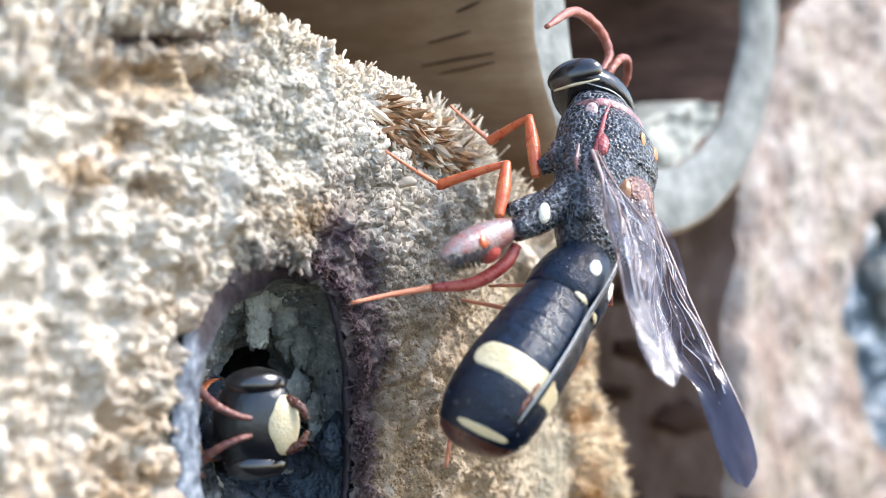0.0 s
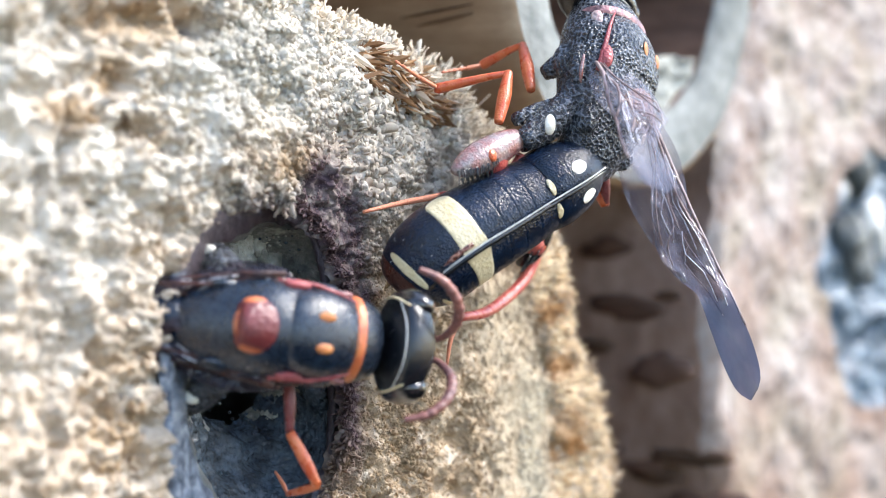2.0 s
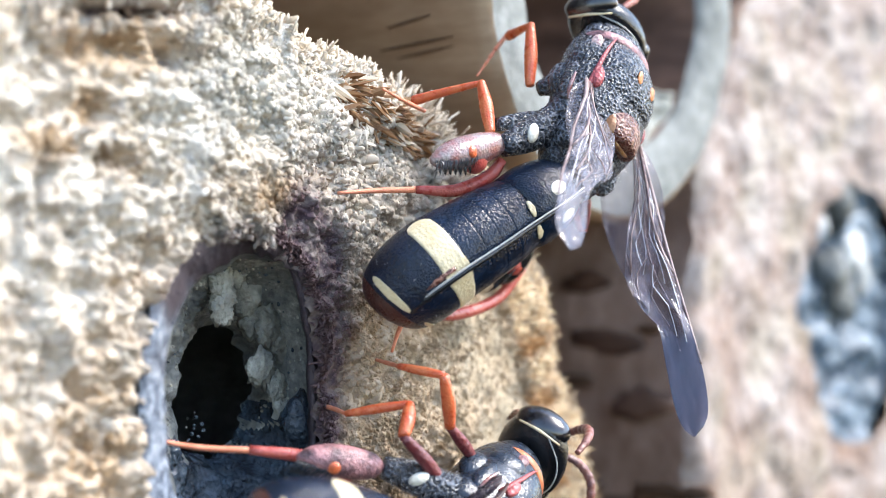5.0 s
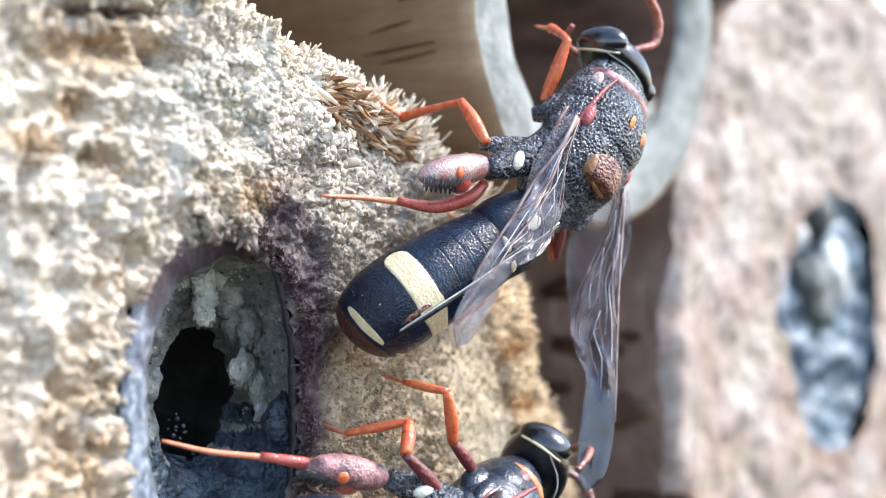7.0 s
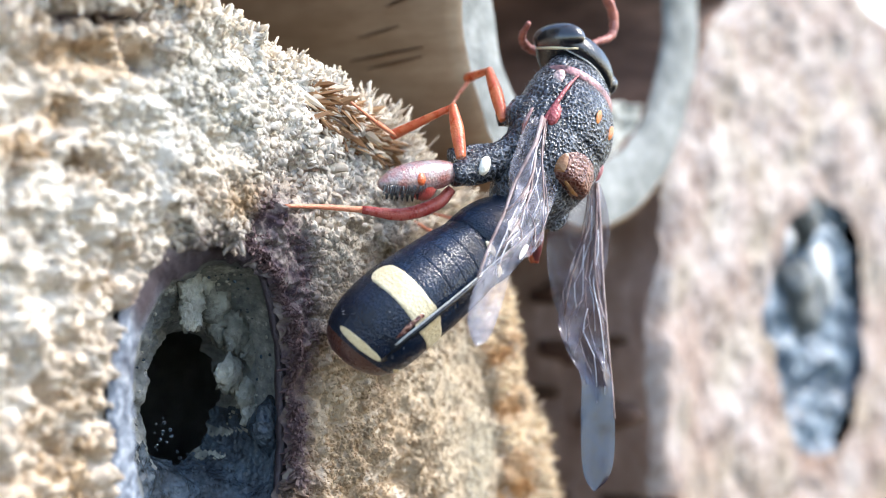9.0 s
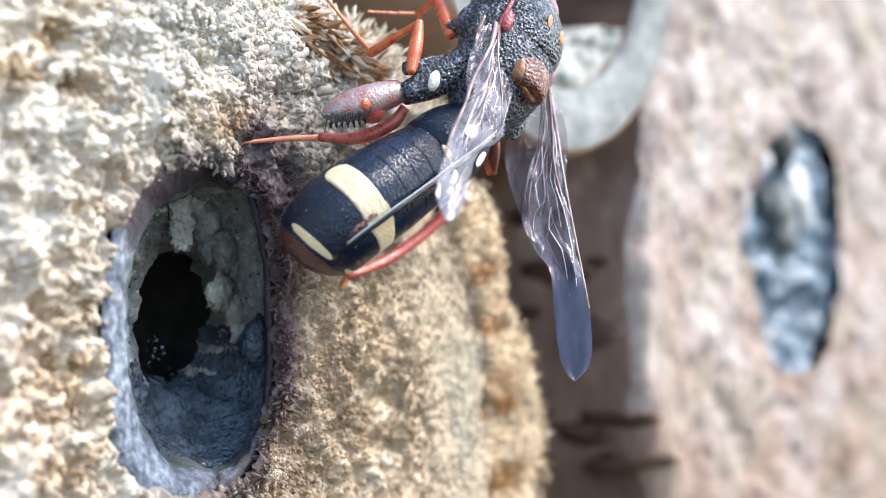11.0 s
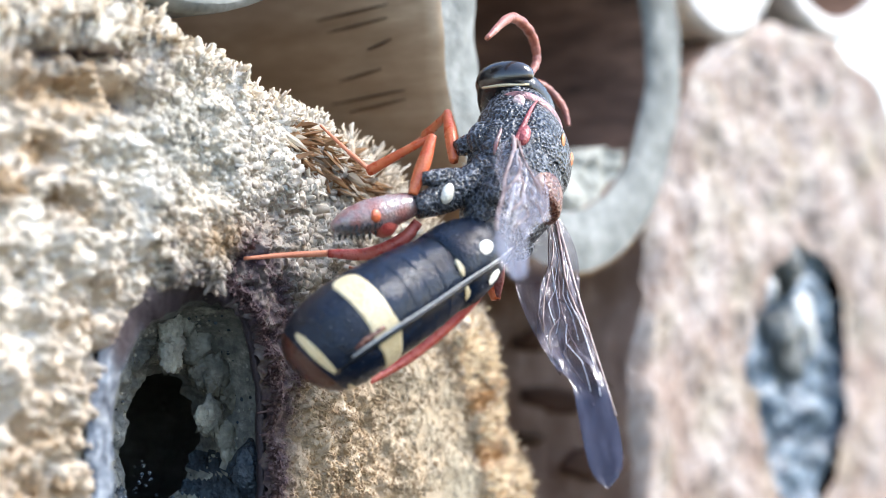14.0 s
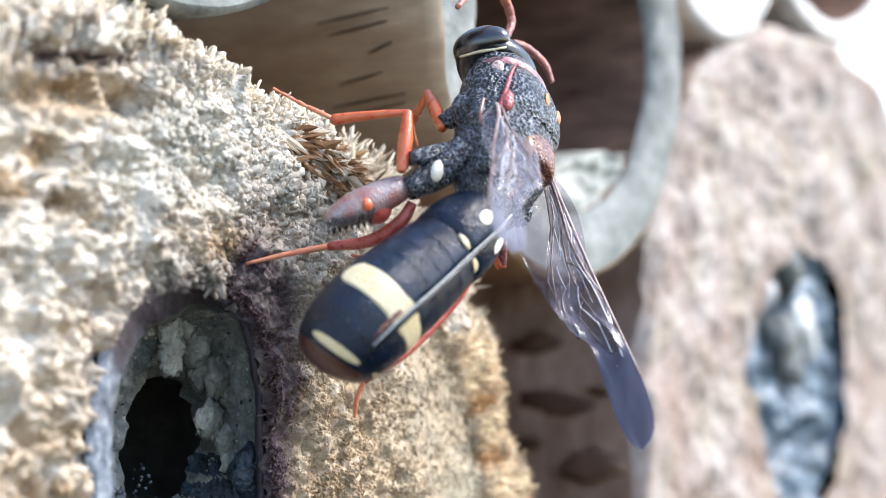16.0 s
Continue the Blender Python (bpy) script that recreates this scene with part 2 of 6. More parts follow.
M_TARSUS = cuticle("pale_red_shell", (0.66, 0.24, 0.13), (0.58, 0.18, 0.09), 0.45, 0.06, 0.015)
M_ANTENNA = cuticle("russet_shell", (0.37, 0.125, 0.085), (0.19, 0.055, 0.045), 0.4, 0.08, 0.02)
M_DARKANTENNA = cuticle("dusky_russet_shell", (0.26, 0.10, 0.075), (0.12, 0.05, 0.05), 0.35, 0.08, 0.02)
M_EYE = cuticle("dark_eye", (0.010, 0.010, 0.012), (0.02, 0.018, 0.018), 0.12, 0.03, 0.004, coat=0.5)
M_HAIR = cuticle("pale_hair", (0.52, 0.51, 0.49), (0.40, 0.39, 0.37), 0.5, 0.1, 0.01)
# the femur's sky reflection is painted in as a pale grey tone
M_SKY_SHEEN = cuticle("painted_sheen_shell", (0.26, 0.21, 0.20), (0.22, 0.065, 0.055), 0.24, 0.08, 0.02, coat=0.5)
M_BLUEBLACK = cuticle("blue_black_shell", (0.009, 0.014, 0.024), (0.013, 0.024, 0.042), 0.26, 0.10, 0.010, net_like=True, coat=0.1)
M_CRIMSON = cuticle("crimson_shell", (0.17, 0.030, 0.030), (0.10, 0.018, 0.022), 0.35, 0.12, 0.03)
# second wasp's smoky film, darkened further to paint in the nest hole's shade
M_WING_SHADED = membrane("shaded_wing_membrane", (0.34, 0.30, 0.35), (0.03, 0.024, 0.034), 0.72, 0.4)
# pale colour painted for the white highlights along wing folds
M_FOLD_GLINT = cuticle("painted_fold_glint", (0.62, 0.60, 0.63), (0.5, 0.47, 0.5), 0.25, 0.1, 0.01)
M_WING = membrane("wing_membrane", (0.78, 0.74, 0.77), (0.24, 0.205, 0.235), 0.38)
M_WING_PALE = membrane("pale_wing_membrane", (0.88, 0.86, 0.88), (0.34, 0.32, 0.36), 0.30, 0.8, (6.2, 8.6))
M_VEIN = cuticle("brown_wing_vein", (0.15, 0.09, 0.08), (0.30, 0.23, 0.22), 0.4, 0.1, 0.01)


# ---- builders ----
def obj(name, verts, faces, mat, smooth=True, parent=None, label="", layers=None):
    """One mesh object from millimetre coordinates."""
    me = bpy.data.meshes.new(name)
    me.from_pydata((np.asarray(verts, float) * MM).tolist(), [], faces if isinstance(faces, list) else faces.tolist())
    me.materials.append(mat)
    if smooth:
        me.polygons.foreach_set("use_smooth", np.ones(len(me.polygons), bool))
    if layers is not None:
        lay = me.color_attributes.new("stain_shade", "FLOAT_COLOR", "POINT")
        lay.data.foreach_set("color", np.concatenate([layers, np.ones((len(layers), 1))], 1).astype(np.float32).ravel())
    me.update()
    ob = new(name, me)
    if parent:
        ob.parent = parent
    if label:
        tagged(ob, label)
    return ob


def rings(points, closed_ends=True):
    """Verts and faces of a skin over rings of equal length: points[i][j]."""
    p = np.asarray(points, float)
    n, k = p.shape[:2]
    faces = [(i * k + j, i * k + (j + 1) % k, (i + 1) * k + (j + 1) % k, (i + 1) * k + j) for i in range(n - 1) for j in range(k)]
    if closed_ends:
        faces += [tuple(range(k - 1, -1, -1)), tuple(range((n - 1) * k, n * k))]
    return p.reshape(-1, 3), faces


def smooth_line(points, steps):
    """A Catmull-Rom curve through points (any dimension)."""
    p = np.asarray(points, float)
    q = np.concatenate([[2 * p[0] - p[1]], p, [2 * p[-1] - p[-2]]])
    out = []
    for i in range(len(p) - 1):
        a, b, c, d = q[i:i + 4]
        for u in np.arange(steps) / steps:
            out.append(0.5 * (2 * b + (c - a) * u + (2 * a - 5 * b + 4 * c - d) * u * u + (3 * b - a - 3 * c + d) * u ** 3))
    return np.array(out + [p[-1]])


def rod(line, seg=10, steps=5, wobble=0.0):
    """A round limb through (x, y, z, radius) points."""
    c = smooth_line(line, steps)
    pts, rad = c[:, :3], np.maximum(c[:, 3], 0.002)
    t = np.gradient(pts, axis=0)
    t /= np.linalg.norm(t, axis=1)[:, None] + 1e-9
    side = np.cross(t[0], (0.13, 0.2, 1.0))
    out = []
    for i in range(len(pts)):
        side = side - t[i] * (side @ t[i])
        side /= np.linalg.norm(side) + 1e-9
        up = np.cross(t[i], side)
        a = np.arange(seg) * 2 * np.pi / seg
        r = rad[i] * (1 + wobble * np.sin(3 * a + i * 1.7))
        out.append(pts[i] + np.outer(np.cos(a) * r, side) + np.outer(np.sin(a) * r, up))
    return rings(out)


def hull(sections, seg=28, steps=4, power=2.0):
    """A body lofted along x through (x, half width, centre z, half height)."""
    c = smooth_line(sections, steps)
    a = np.arange(seg) * 2 * np.pi / seg
    ca, sa = np.cos(a), np.sin(a)
    ca, sa = np.sign(ca) * abs(ca) ** (2 / power), np.sign(sa) * abs(sa) ** (2 / power)
    return rings([np.stack([np.full(seg, x), ca * max(w, 0.01), z + sa * max(h, 0.01)], 1) for x, w, z, h in c])


def ball(centre, radii, seg=20, turn=None):
    """An ellipsoid, turned by a 3 x 3 matrix."""
    v = np.linspace(0.02, np.pi - 0.02, seg // 2 + 2)
    a = np.arange(seg) * 2 * np.pi / seg
    p = np.array([np.stack([np.cos(a) * np.sin(b), np.sin(a) * np.sin(b), np.full(seg, np.cos(b))], 1) for b in v]) * radii
    verts, faces = rings(p)
    if turn is not None:
        verts = verts @ np.asarray(turn).T
    return verts + centre, faces


def join(*pieces):
    verts, faces, k = [], [], 0
    for v, f in pieces:
        verts.append(v)
        faces += [tuple(i + k for i in one) for one in f]
        k += len(v)
    return np.concatenate(verts), faces


def empty(name, label, category, group=""):
    return tagged(new(name), label, category, group)


def lumps(p, size, octaves=4):
    """Fractal noise at a millimetre point."""
    return noise.fractal(Vector(p) / size, 0.6, 2.1, octaves, noise_basis="PERLIN_ORIGINAL")


# ---- the stack of log ends and tubes ----
LOG_C = np.array([-11.0, -9.4])  # centre of the near log's end, in x and z
HOLE_C, HOLE_R = np.array([-10.5, -4.25]), np.array([3.3, 4.25])


HOLE_P = 2.7  # the hole is between an ellipse and a rectangle


def hole_at(x, z):
    """1 on the nest hole's edge, less within, more outside."""
    return (abs((x - HOLE_C[0]) / HOLE_R[0]) ** HOLE_P + abs((z - HOLE_C[1]) / HOLE_R[1]) ** HOLE_P) ** (1 / HOLE_P)


def hole_ring(b):
    """The nest hole's outline in the direction b, for unit radii."""
    k = (abs(math.cos(b)) ** HOLE_P + abs(math.sin(b)) ** HOLE_P) ** (-1 / HOLE_P)
    return np.array((math.cos(b), math.sin(b))) * k


def log_radius(angle):
    """The near log's outline round LOG_C."""
    deg = math.degrees(angle) % 360
    r = np.interp(deg, [0, 15, 24, 50, 64, 75, 86, 97, 130, 200, 290, 360], [18.0, 17.2, 16.8, 15.9, 15.8, 15.3, 15.9, 16.5, 17.2, 17.5, 18.0, 18.0])
    return r + 0.22 * noise.noise((math.cos(angle) * 9, math.sin(angle) * 9, 3.0)) + 0.12 * noise.noise((math.cos(angle) * 30, math.sin(angle) * 30, 9.0))


def stains(x, z):
    """Rust, tar and grey stains with some painted shade on the near log's end: three numbers from 0 to 1."""
    def spot(cx, cz, rx, rz, turn=0.0):
        c, s = math.cos(turn), math.sin(turn)
        dx, dz = x - cx, z - cz
        return math.exp(-(((c * dx + s * dz) / rx) ** 2 + ((c * dz - s * dx) / rz) ** 2))
    ragged = 0.75 + 0.6 * noise.noise((x * 1.3, 0.0, z * 1.3))
    rust = 1.9 * spot(-15.9, 3.25, 0.75, 0.42) + 1.8 * spot(-14.6, 4.75, 1.9, 0.6, 0.1) + 1.6 * spot(-17.2, 2.3, 0.8, 0.4) + 1.1 * spot(-15.0, 2.0, 0.6, 0.4)
    rust += 0.55 * spot(-13.4, -0.6, 1.2, 1.0) + 0.5 * spot(-9.3, 1.2, 1.5, 0.6) + 0.45 * spot(-15.3, -5, 0.9, 3.5) + 0.5 * spot(-6.2, -5.5, 1.0, 2.5) + 0.68 * spot(-2.5, -5, 5, 5.5) + 0.25 * spot(-5, -2.5, 2.5, 3) + 0.40 * spot(-17, -6, 4, 4.5) + 0.5 * spot(-9.5, 1.4, 3.2, 0.8)
    ring = math.hypot(x - LOG_C[0], z - LOG_C[1]) / log_radius(math.atan2(z - LOG_C[1], x - LOG_C[0]))
    if x > -2 and z < 1.5:
        rust += min(1, max(0, 1.6 - abs(ring - 0.915) / 0.045)) * (0.45 + 0.5 * noise.noise((x * 0.3, 2, z * 0.9))) * min(1, (1.5 - z) / 2)
    smooth = worn(x, z)
    # rust deepens downwards, partly to paint the dimmer light low on the log
    rust += 0.75 * smooth + 0.66 * min(1, max(0, (-0.6 - z) / 3.5)) * (1 if x > -12 else 0.35)
    # the last two spots paint the shade inside the slot and pit
    tar = 2.2 * spot(-7.4, -1.1, 1.0, 2.2, 0.2) + 0.9 * spot(-6.7, -4.5, 0.5, 3.4) + 0.9 * spot(-8.3, 0.8, 0.7, 0.6) + 0.6 * spot(-6.9, -4.2, 0.5, 2.2) + 1.3 * spot(-14.6, 5.55, 2.0, 0.14, 0.06) + 0.6 * spot(-12.9, 4.5, 0.4, 0.25)
    e = hole_at(x, z)
    tar += max(0, 1 - (e - 1) / 0.14) * (1.0 if x > -11.5 else 0.4)
    grey = 0.8 * spot(-10.2, 4.0, 1.0, 1.3) + 0.12 * spot(-5.5, 2.6, 2.5, 1.3) + 1.5 * spot(2.0, -7.5, 0.7, 2.2) + 0.5 * spot(-12, 3.5, 3, 2) + 0.55 * smooth + 0.25 * spot(-3, -5, 5, 5)
    return [min(1, max(0, 1.35 * rust * ragged)), min(1, max(0, tar * (ragged + 0.25))), min(1, max(0, grey * ragged))]


def face_height(x, z):
    """How far the torn end of the near log stands out, in millimetres."""
    h = 0.42 * lumps((x, 0, z), 3.2, 3) + (0.26 + 0.22 * min(1, max(0, (-11 - x) / 2))) * lumps((x, 4, z), 0.8, 3) + 0.10 * lumps((x, 9, z), 0.25, 2)
    cell = noise.voronoi(Vector((x * 3.3, 0.5, z * 3.3)))[0][0]
    h += 0.10 * (0.5 - cell)
    slot = math.exp(-((z - 5.55 - 0.06 * (x + 14)) / 0.17) ** 2) * max(0, 1 - abs(x + 14.4) / 2.6)
    h -= 0.9 * slot
    for cx, cz, rx, rz, d in ((-16.2, 3.0, 0.6, 0.3, 0.45), (-14.6, 4.6, 1.6, 0.4, 0.5), (-12.7, 4.6, 0.5, 0.3, 0.4), (-15.1, 2.0, 0.4, 0.25, 0.4), (-10.4, 3.5, 0.4, 0.9, 0.35), (-2.5, 3.6, 1.6, 0.5, 0.5)):
        h -= d * math.exp(-(((x - cx) / rx) ** 2 + ((z - cz) / rz) ** 2))
    h += 0.35 * math.exp(-(((x + 13) / 4) ** 2 + ((z - 2.5) / 2.5) ** 2))
    return h * (1 - 0.7 * worn(x, z))


def worn(x, z):
    """The smooth cream zone inside the rim: from 0 to 1."""
    r = math.hypot(x - LOG_C[0], z - LOG_C[1]) / 17.2
    return max(0.0, min(1.0, (0.85 - r) / 0.03)) * max(0.0, min(1.0, (r - 0.56) / 0.14)) * max(0.0, min(1.0, (x + 4.0) / 2.5)) * max(0.0, min(1.0, (0.5 - z) / 1.5))


def near_log():
    log = empty("log", "weathered pale log with torn fuzzy end and drilled nest hole", "log")
    turns, steps = 840, 190
    verts, tint = np.zeros((steps, turns, 3)), np.zeros((steps, turns, 3))
    for j in range(turns):
        a = 2 * math.pi * j / turns
        ragged = 1 + 0.035 * noise.noise((math.cos(a) * 4, math.sin(a) * 4, 7)) + 0.02 * noise.noise((math.cos(a) * 14, math.sin(a) * 14, 2))
        inner = HOLE_C + HOLE_R * ragged * hole_ring(a)
        way2 = (inner - HOLE_C) / np.hypot(*(inner - HOLE_C))
        far = 10.0
        for _ in range(12):
            q = HOLE_C + way2 * far - LOG_C
            far += log_radius(math.atan2(q[1], q[0])) - np.hypot(*q)
        outer = HOLE_C + way2 * far
        for i in range(steps):
            s = i / (steps - 1)
            x, z = inner + (outer - inner) * s
            edge = max(0, 1 - np.hypot(*(outer - inner)) * (1 - s) / 0.9)
            lip = max(0, 1 - np.hypot(*(outer - inner)) * s / 0.35)
            verts[i, j] = x, 0.75 * edge ** 2 + 0.25 * lip ** 2 - face_height(x, z), z
            tint[i, j] = stains(x, z)
    k = np.arange(steps - 1)[:, None] * turns + np.arange(turns)
    k2 = np.arange(steps - 1)[:, None] * turns + (np.arange(turns) + 1) % turns
    faces = np.stack([k, k2, k2 + turns, k + turns], -1).reshape(-1, 4)
    obj("sawn_end", verts.reshape(-1, 3), faces, M_FACE, True, log, "torn pale end grain with rust and tar stains and painted shade", tint.reshape(-1, 3))
    rim = verts[-1]
    back_rings = [rim]
    for y, grow in ((1.2, 1.01), (3, 1.015), (10, 1.0), (40, 1.0), (80, 1.0)):
        ring = rim.copy()
        ring[:, [0, 2]] = LOG_C + (rim[:, [0, 2]] - LOG_C) * grow
        ring[:, 1] = y
        back_rings.append(ring)
    v, f = rings(np.array(back_rings)[:, ::3], False)
    obj("bark", v, f, M_BARK, True, log, "dark brown bark")
    # bore: a lip, the tarred wall and its dark end
    a = np.arange(160) * 2 * math.pi / 160
    bore = []
    for y, s_left, s_right in ((0.15, 1.10, 1.10), (-0.02, 1.02, 1.02), (0.07, 0.95, 0.98), (0.26, 0.87, 0.955), (0.5, 0.81, 0.94), (1.2, 0.79, 0.93), (3, 0.79, 0.92), (6, 0.78, 0.9), (9, 0.75, 0.86), (12, 0.62, 0.7)):
        ring = []
        for b in a:
            s = s_right + (s_left - s_right) * min(1, max(0, 0.35 - math.cos(b)))
            n = 1 + 0.05 * noise.noise((math.cos(b) * 3, y * 0.8, math.sin(b) * 3)) + 0.03 * noise.noise((math.cos(b) * 10, y * 2, math.sin(b) * 10))
            hx, hz = hole_ring(b)
            ring.append((HOLE_C[0] + HOLE_R[0] * s * n * hx + 0.95 * min(y, 5) + 0.3 * max(0, y - 5), y + (0.35 * max(0, math.cos(b)) if y < 0.3 else 0) - 0.05 * lumps((math.cos(b) * 4, y, math.sin(b) * 4), 0.7, 2), HOLE_C[1] + HOLE_R[1] * s * n * hz))
        bore.append(ring)
    v, f = rings(bore[:5], False)
    # tar plus painted shade: dark towards right and top, the sunlit left pale
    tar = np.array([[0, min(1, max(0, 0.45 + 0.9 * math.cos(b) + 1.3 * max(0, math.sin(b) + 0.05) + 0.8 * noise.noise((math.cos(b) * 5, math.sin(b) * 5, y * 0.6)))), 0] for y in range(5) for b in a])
    obj("hole_lip", v, f, M_LIP, True, log, "bluish grey weathered nest hole lip with tar and painted shade", tar)
    v, f = rings(bore[4:], False)
    f.append(tuple(range(len(v) - 160, len(v))))
    obj("bore", v, f, M_BORE, True, log, "tar-dark bore wall")
    # clay stopper, broken open towards one side
    hole2 = np.array([-7.9, -4.15])
    open_r = np.array([1.6, 1.85])
    v, tint = [], []
    n_r, n_a = 34, 150
    for i in range(n_r):
        s = i / (n_r - 1)
        for j in range(n_a):
            b = 2 * math.pi * j / n_a
            rag = 1 + 0.16 * noise.noise((math.cos(b) * 2, math.sin(b) * 2, 5)) + 0.03 * noise.noise((math.cos(b) * 7, math.sin(b) * 7, 1))
            p0 = hole2 + open_r * rag * (math.cos(b), math.sin(b))
            p1 = HOLE_C + np.array([0.75, 0]) + HOLE_R * 0.97 * hole_ring(b)
            x, z = p0 + (p1 - p0) * s
            y = 2.5 - 0.35 * lumps((x, 2, z), 1.1, 4) - 0.10 * lumps((x, 5, z), 0.3, 2) + 1.0 * (1 - s) ** 6 - 1.85 * s ** 3
            v.append((x, y, z))
    _, f = rings(np.array(v).reshape(n_r, n_a, 3), False)
    wet = [q for q in f if np.mean([v[i][2] for i in q]) < -5.1 + 1.5 * noise.noise((v[q[0]][0] * 0.9, 0, 4)) + 0.9 * noise.noise((v[q[0]][0] * 3.1, v[q[0]][2] * 2.5, 2))]
    dry = [q for q in f if q not in set(wet)]
    obj("clay_stopper", v, dry, M_CLAY, True, log, "cracked grey clay stopper with a black opening")
    obj("wet_stopper", v, wet, M_WET, True, log, "glossy blue-black wet part of the stopper")
    rng = random.Random(5)
    for x, y, z, r in ((-6.38, 1.2, -4.91, 0.74), (-5.6, 2.2, -3.7, 0.62), (-5.4, 2.1, -2.9, 0.5), (-6.1, 2.3, -3.0, 0.45), (-6.3, 2.4, -2.0, 0.40), (-5.7, 2.3, -2.2, 0.3), (-7.6, 2.4, -1.4, 0.6), (-7.3, 2.4, -2.1, 0.5), (-6.1, 2.3, -4.4, 0.4)):
        bv, bf = ball((0, 0, 0), (1, 0.8, 1.05), 22)
        bv = np.array([q * r * (1 + 0.4 * lumps(q * 1.3 + (x, y, z), 0.8, 4)) + (x, y, z) for q in bv])
        obj("clay_lump", bv, bf, M_CRUST if z > -4.6 else M_WET, True, log)
    for cx, cz, rx, rz, count in ((-6.76, -3.36, 0.75, 1.25, 13), (-8.76, -1.43, 0.4, 0.7, 6)):
        for _ in range(count):
            x, z, r = cx + rx * rng.uniform(-1, 1), cz + rz * rng.uniform(-1, 1), rng.uniform(0.22, 0.48)
            bv, bf = ball((0, 0, 0), (1, 0.45, 1.1), 18)
            bv = np.array([q * r * (1 + 0.55 * lumps(q * 1.6 + (x, 3, z), 0.7, 4)) + (x, 1.95, z) for q in bv])
            obj("clay_crust", bv, bf, M_CRUST, True, log)
    dusty, shiny = [], []
    for _ in range(700):
        x, y, z = v[rng.randrange(n_a * 6, len(v))]
        r = rng.uniform(0.015, 0.065)
        (shiny if z < -5.0 or rng.random() < 0.2 else dusty).append(ball((x, y - 0.3 * r, z), (r, r * 0.8, r * rng.uniform(0.6, 1.2)), 7))
    beads = []
    for _ in range(80):
        b = rng.uniform(3.4, 6.1)
        s = rng.uniform(0.75, 1.25)
        x, z = hole2[0] + open_r[0] * s * math.cos(b), hole2[1] + open_r[1] * s * math.sin(b)
        r = rng.uniform(0.015, 0.06)
        beads.append(ball((x, 2.75 - 0.3 * lumps((x, 2, z), 1.1, 4) + 0.8 * max(0, 1.05 - s), z), (r, r, r * rng.uniform(0.6, 1.1)), 9))
    obj("resin_bead_scatter", *join(*beads), M_WET, True, log, "glossy dark resin beads")["kind"] = "stuff"
    obj("crumb_scatter", *join(*dusty), M_CRUST, False, log, "dusty clay crumbs")["kind"] = "stuff"
    obj("wet_crumb_scatter", *join(*shiny), M_WET, True, log, "glossy wet crumbs")["kind"] = "stuff"
    return log


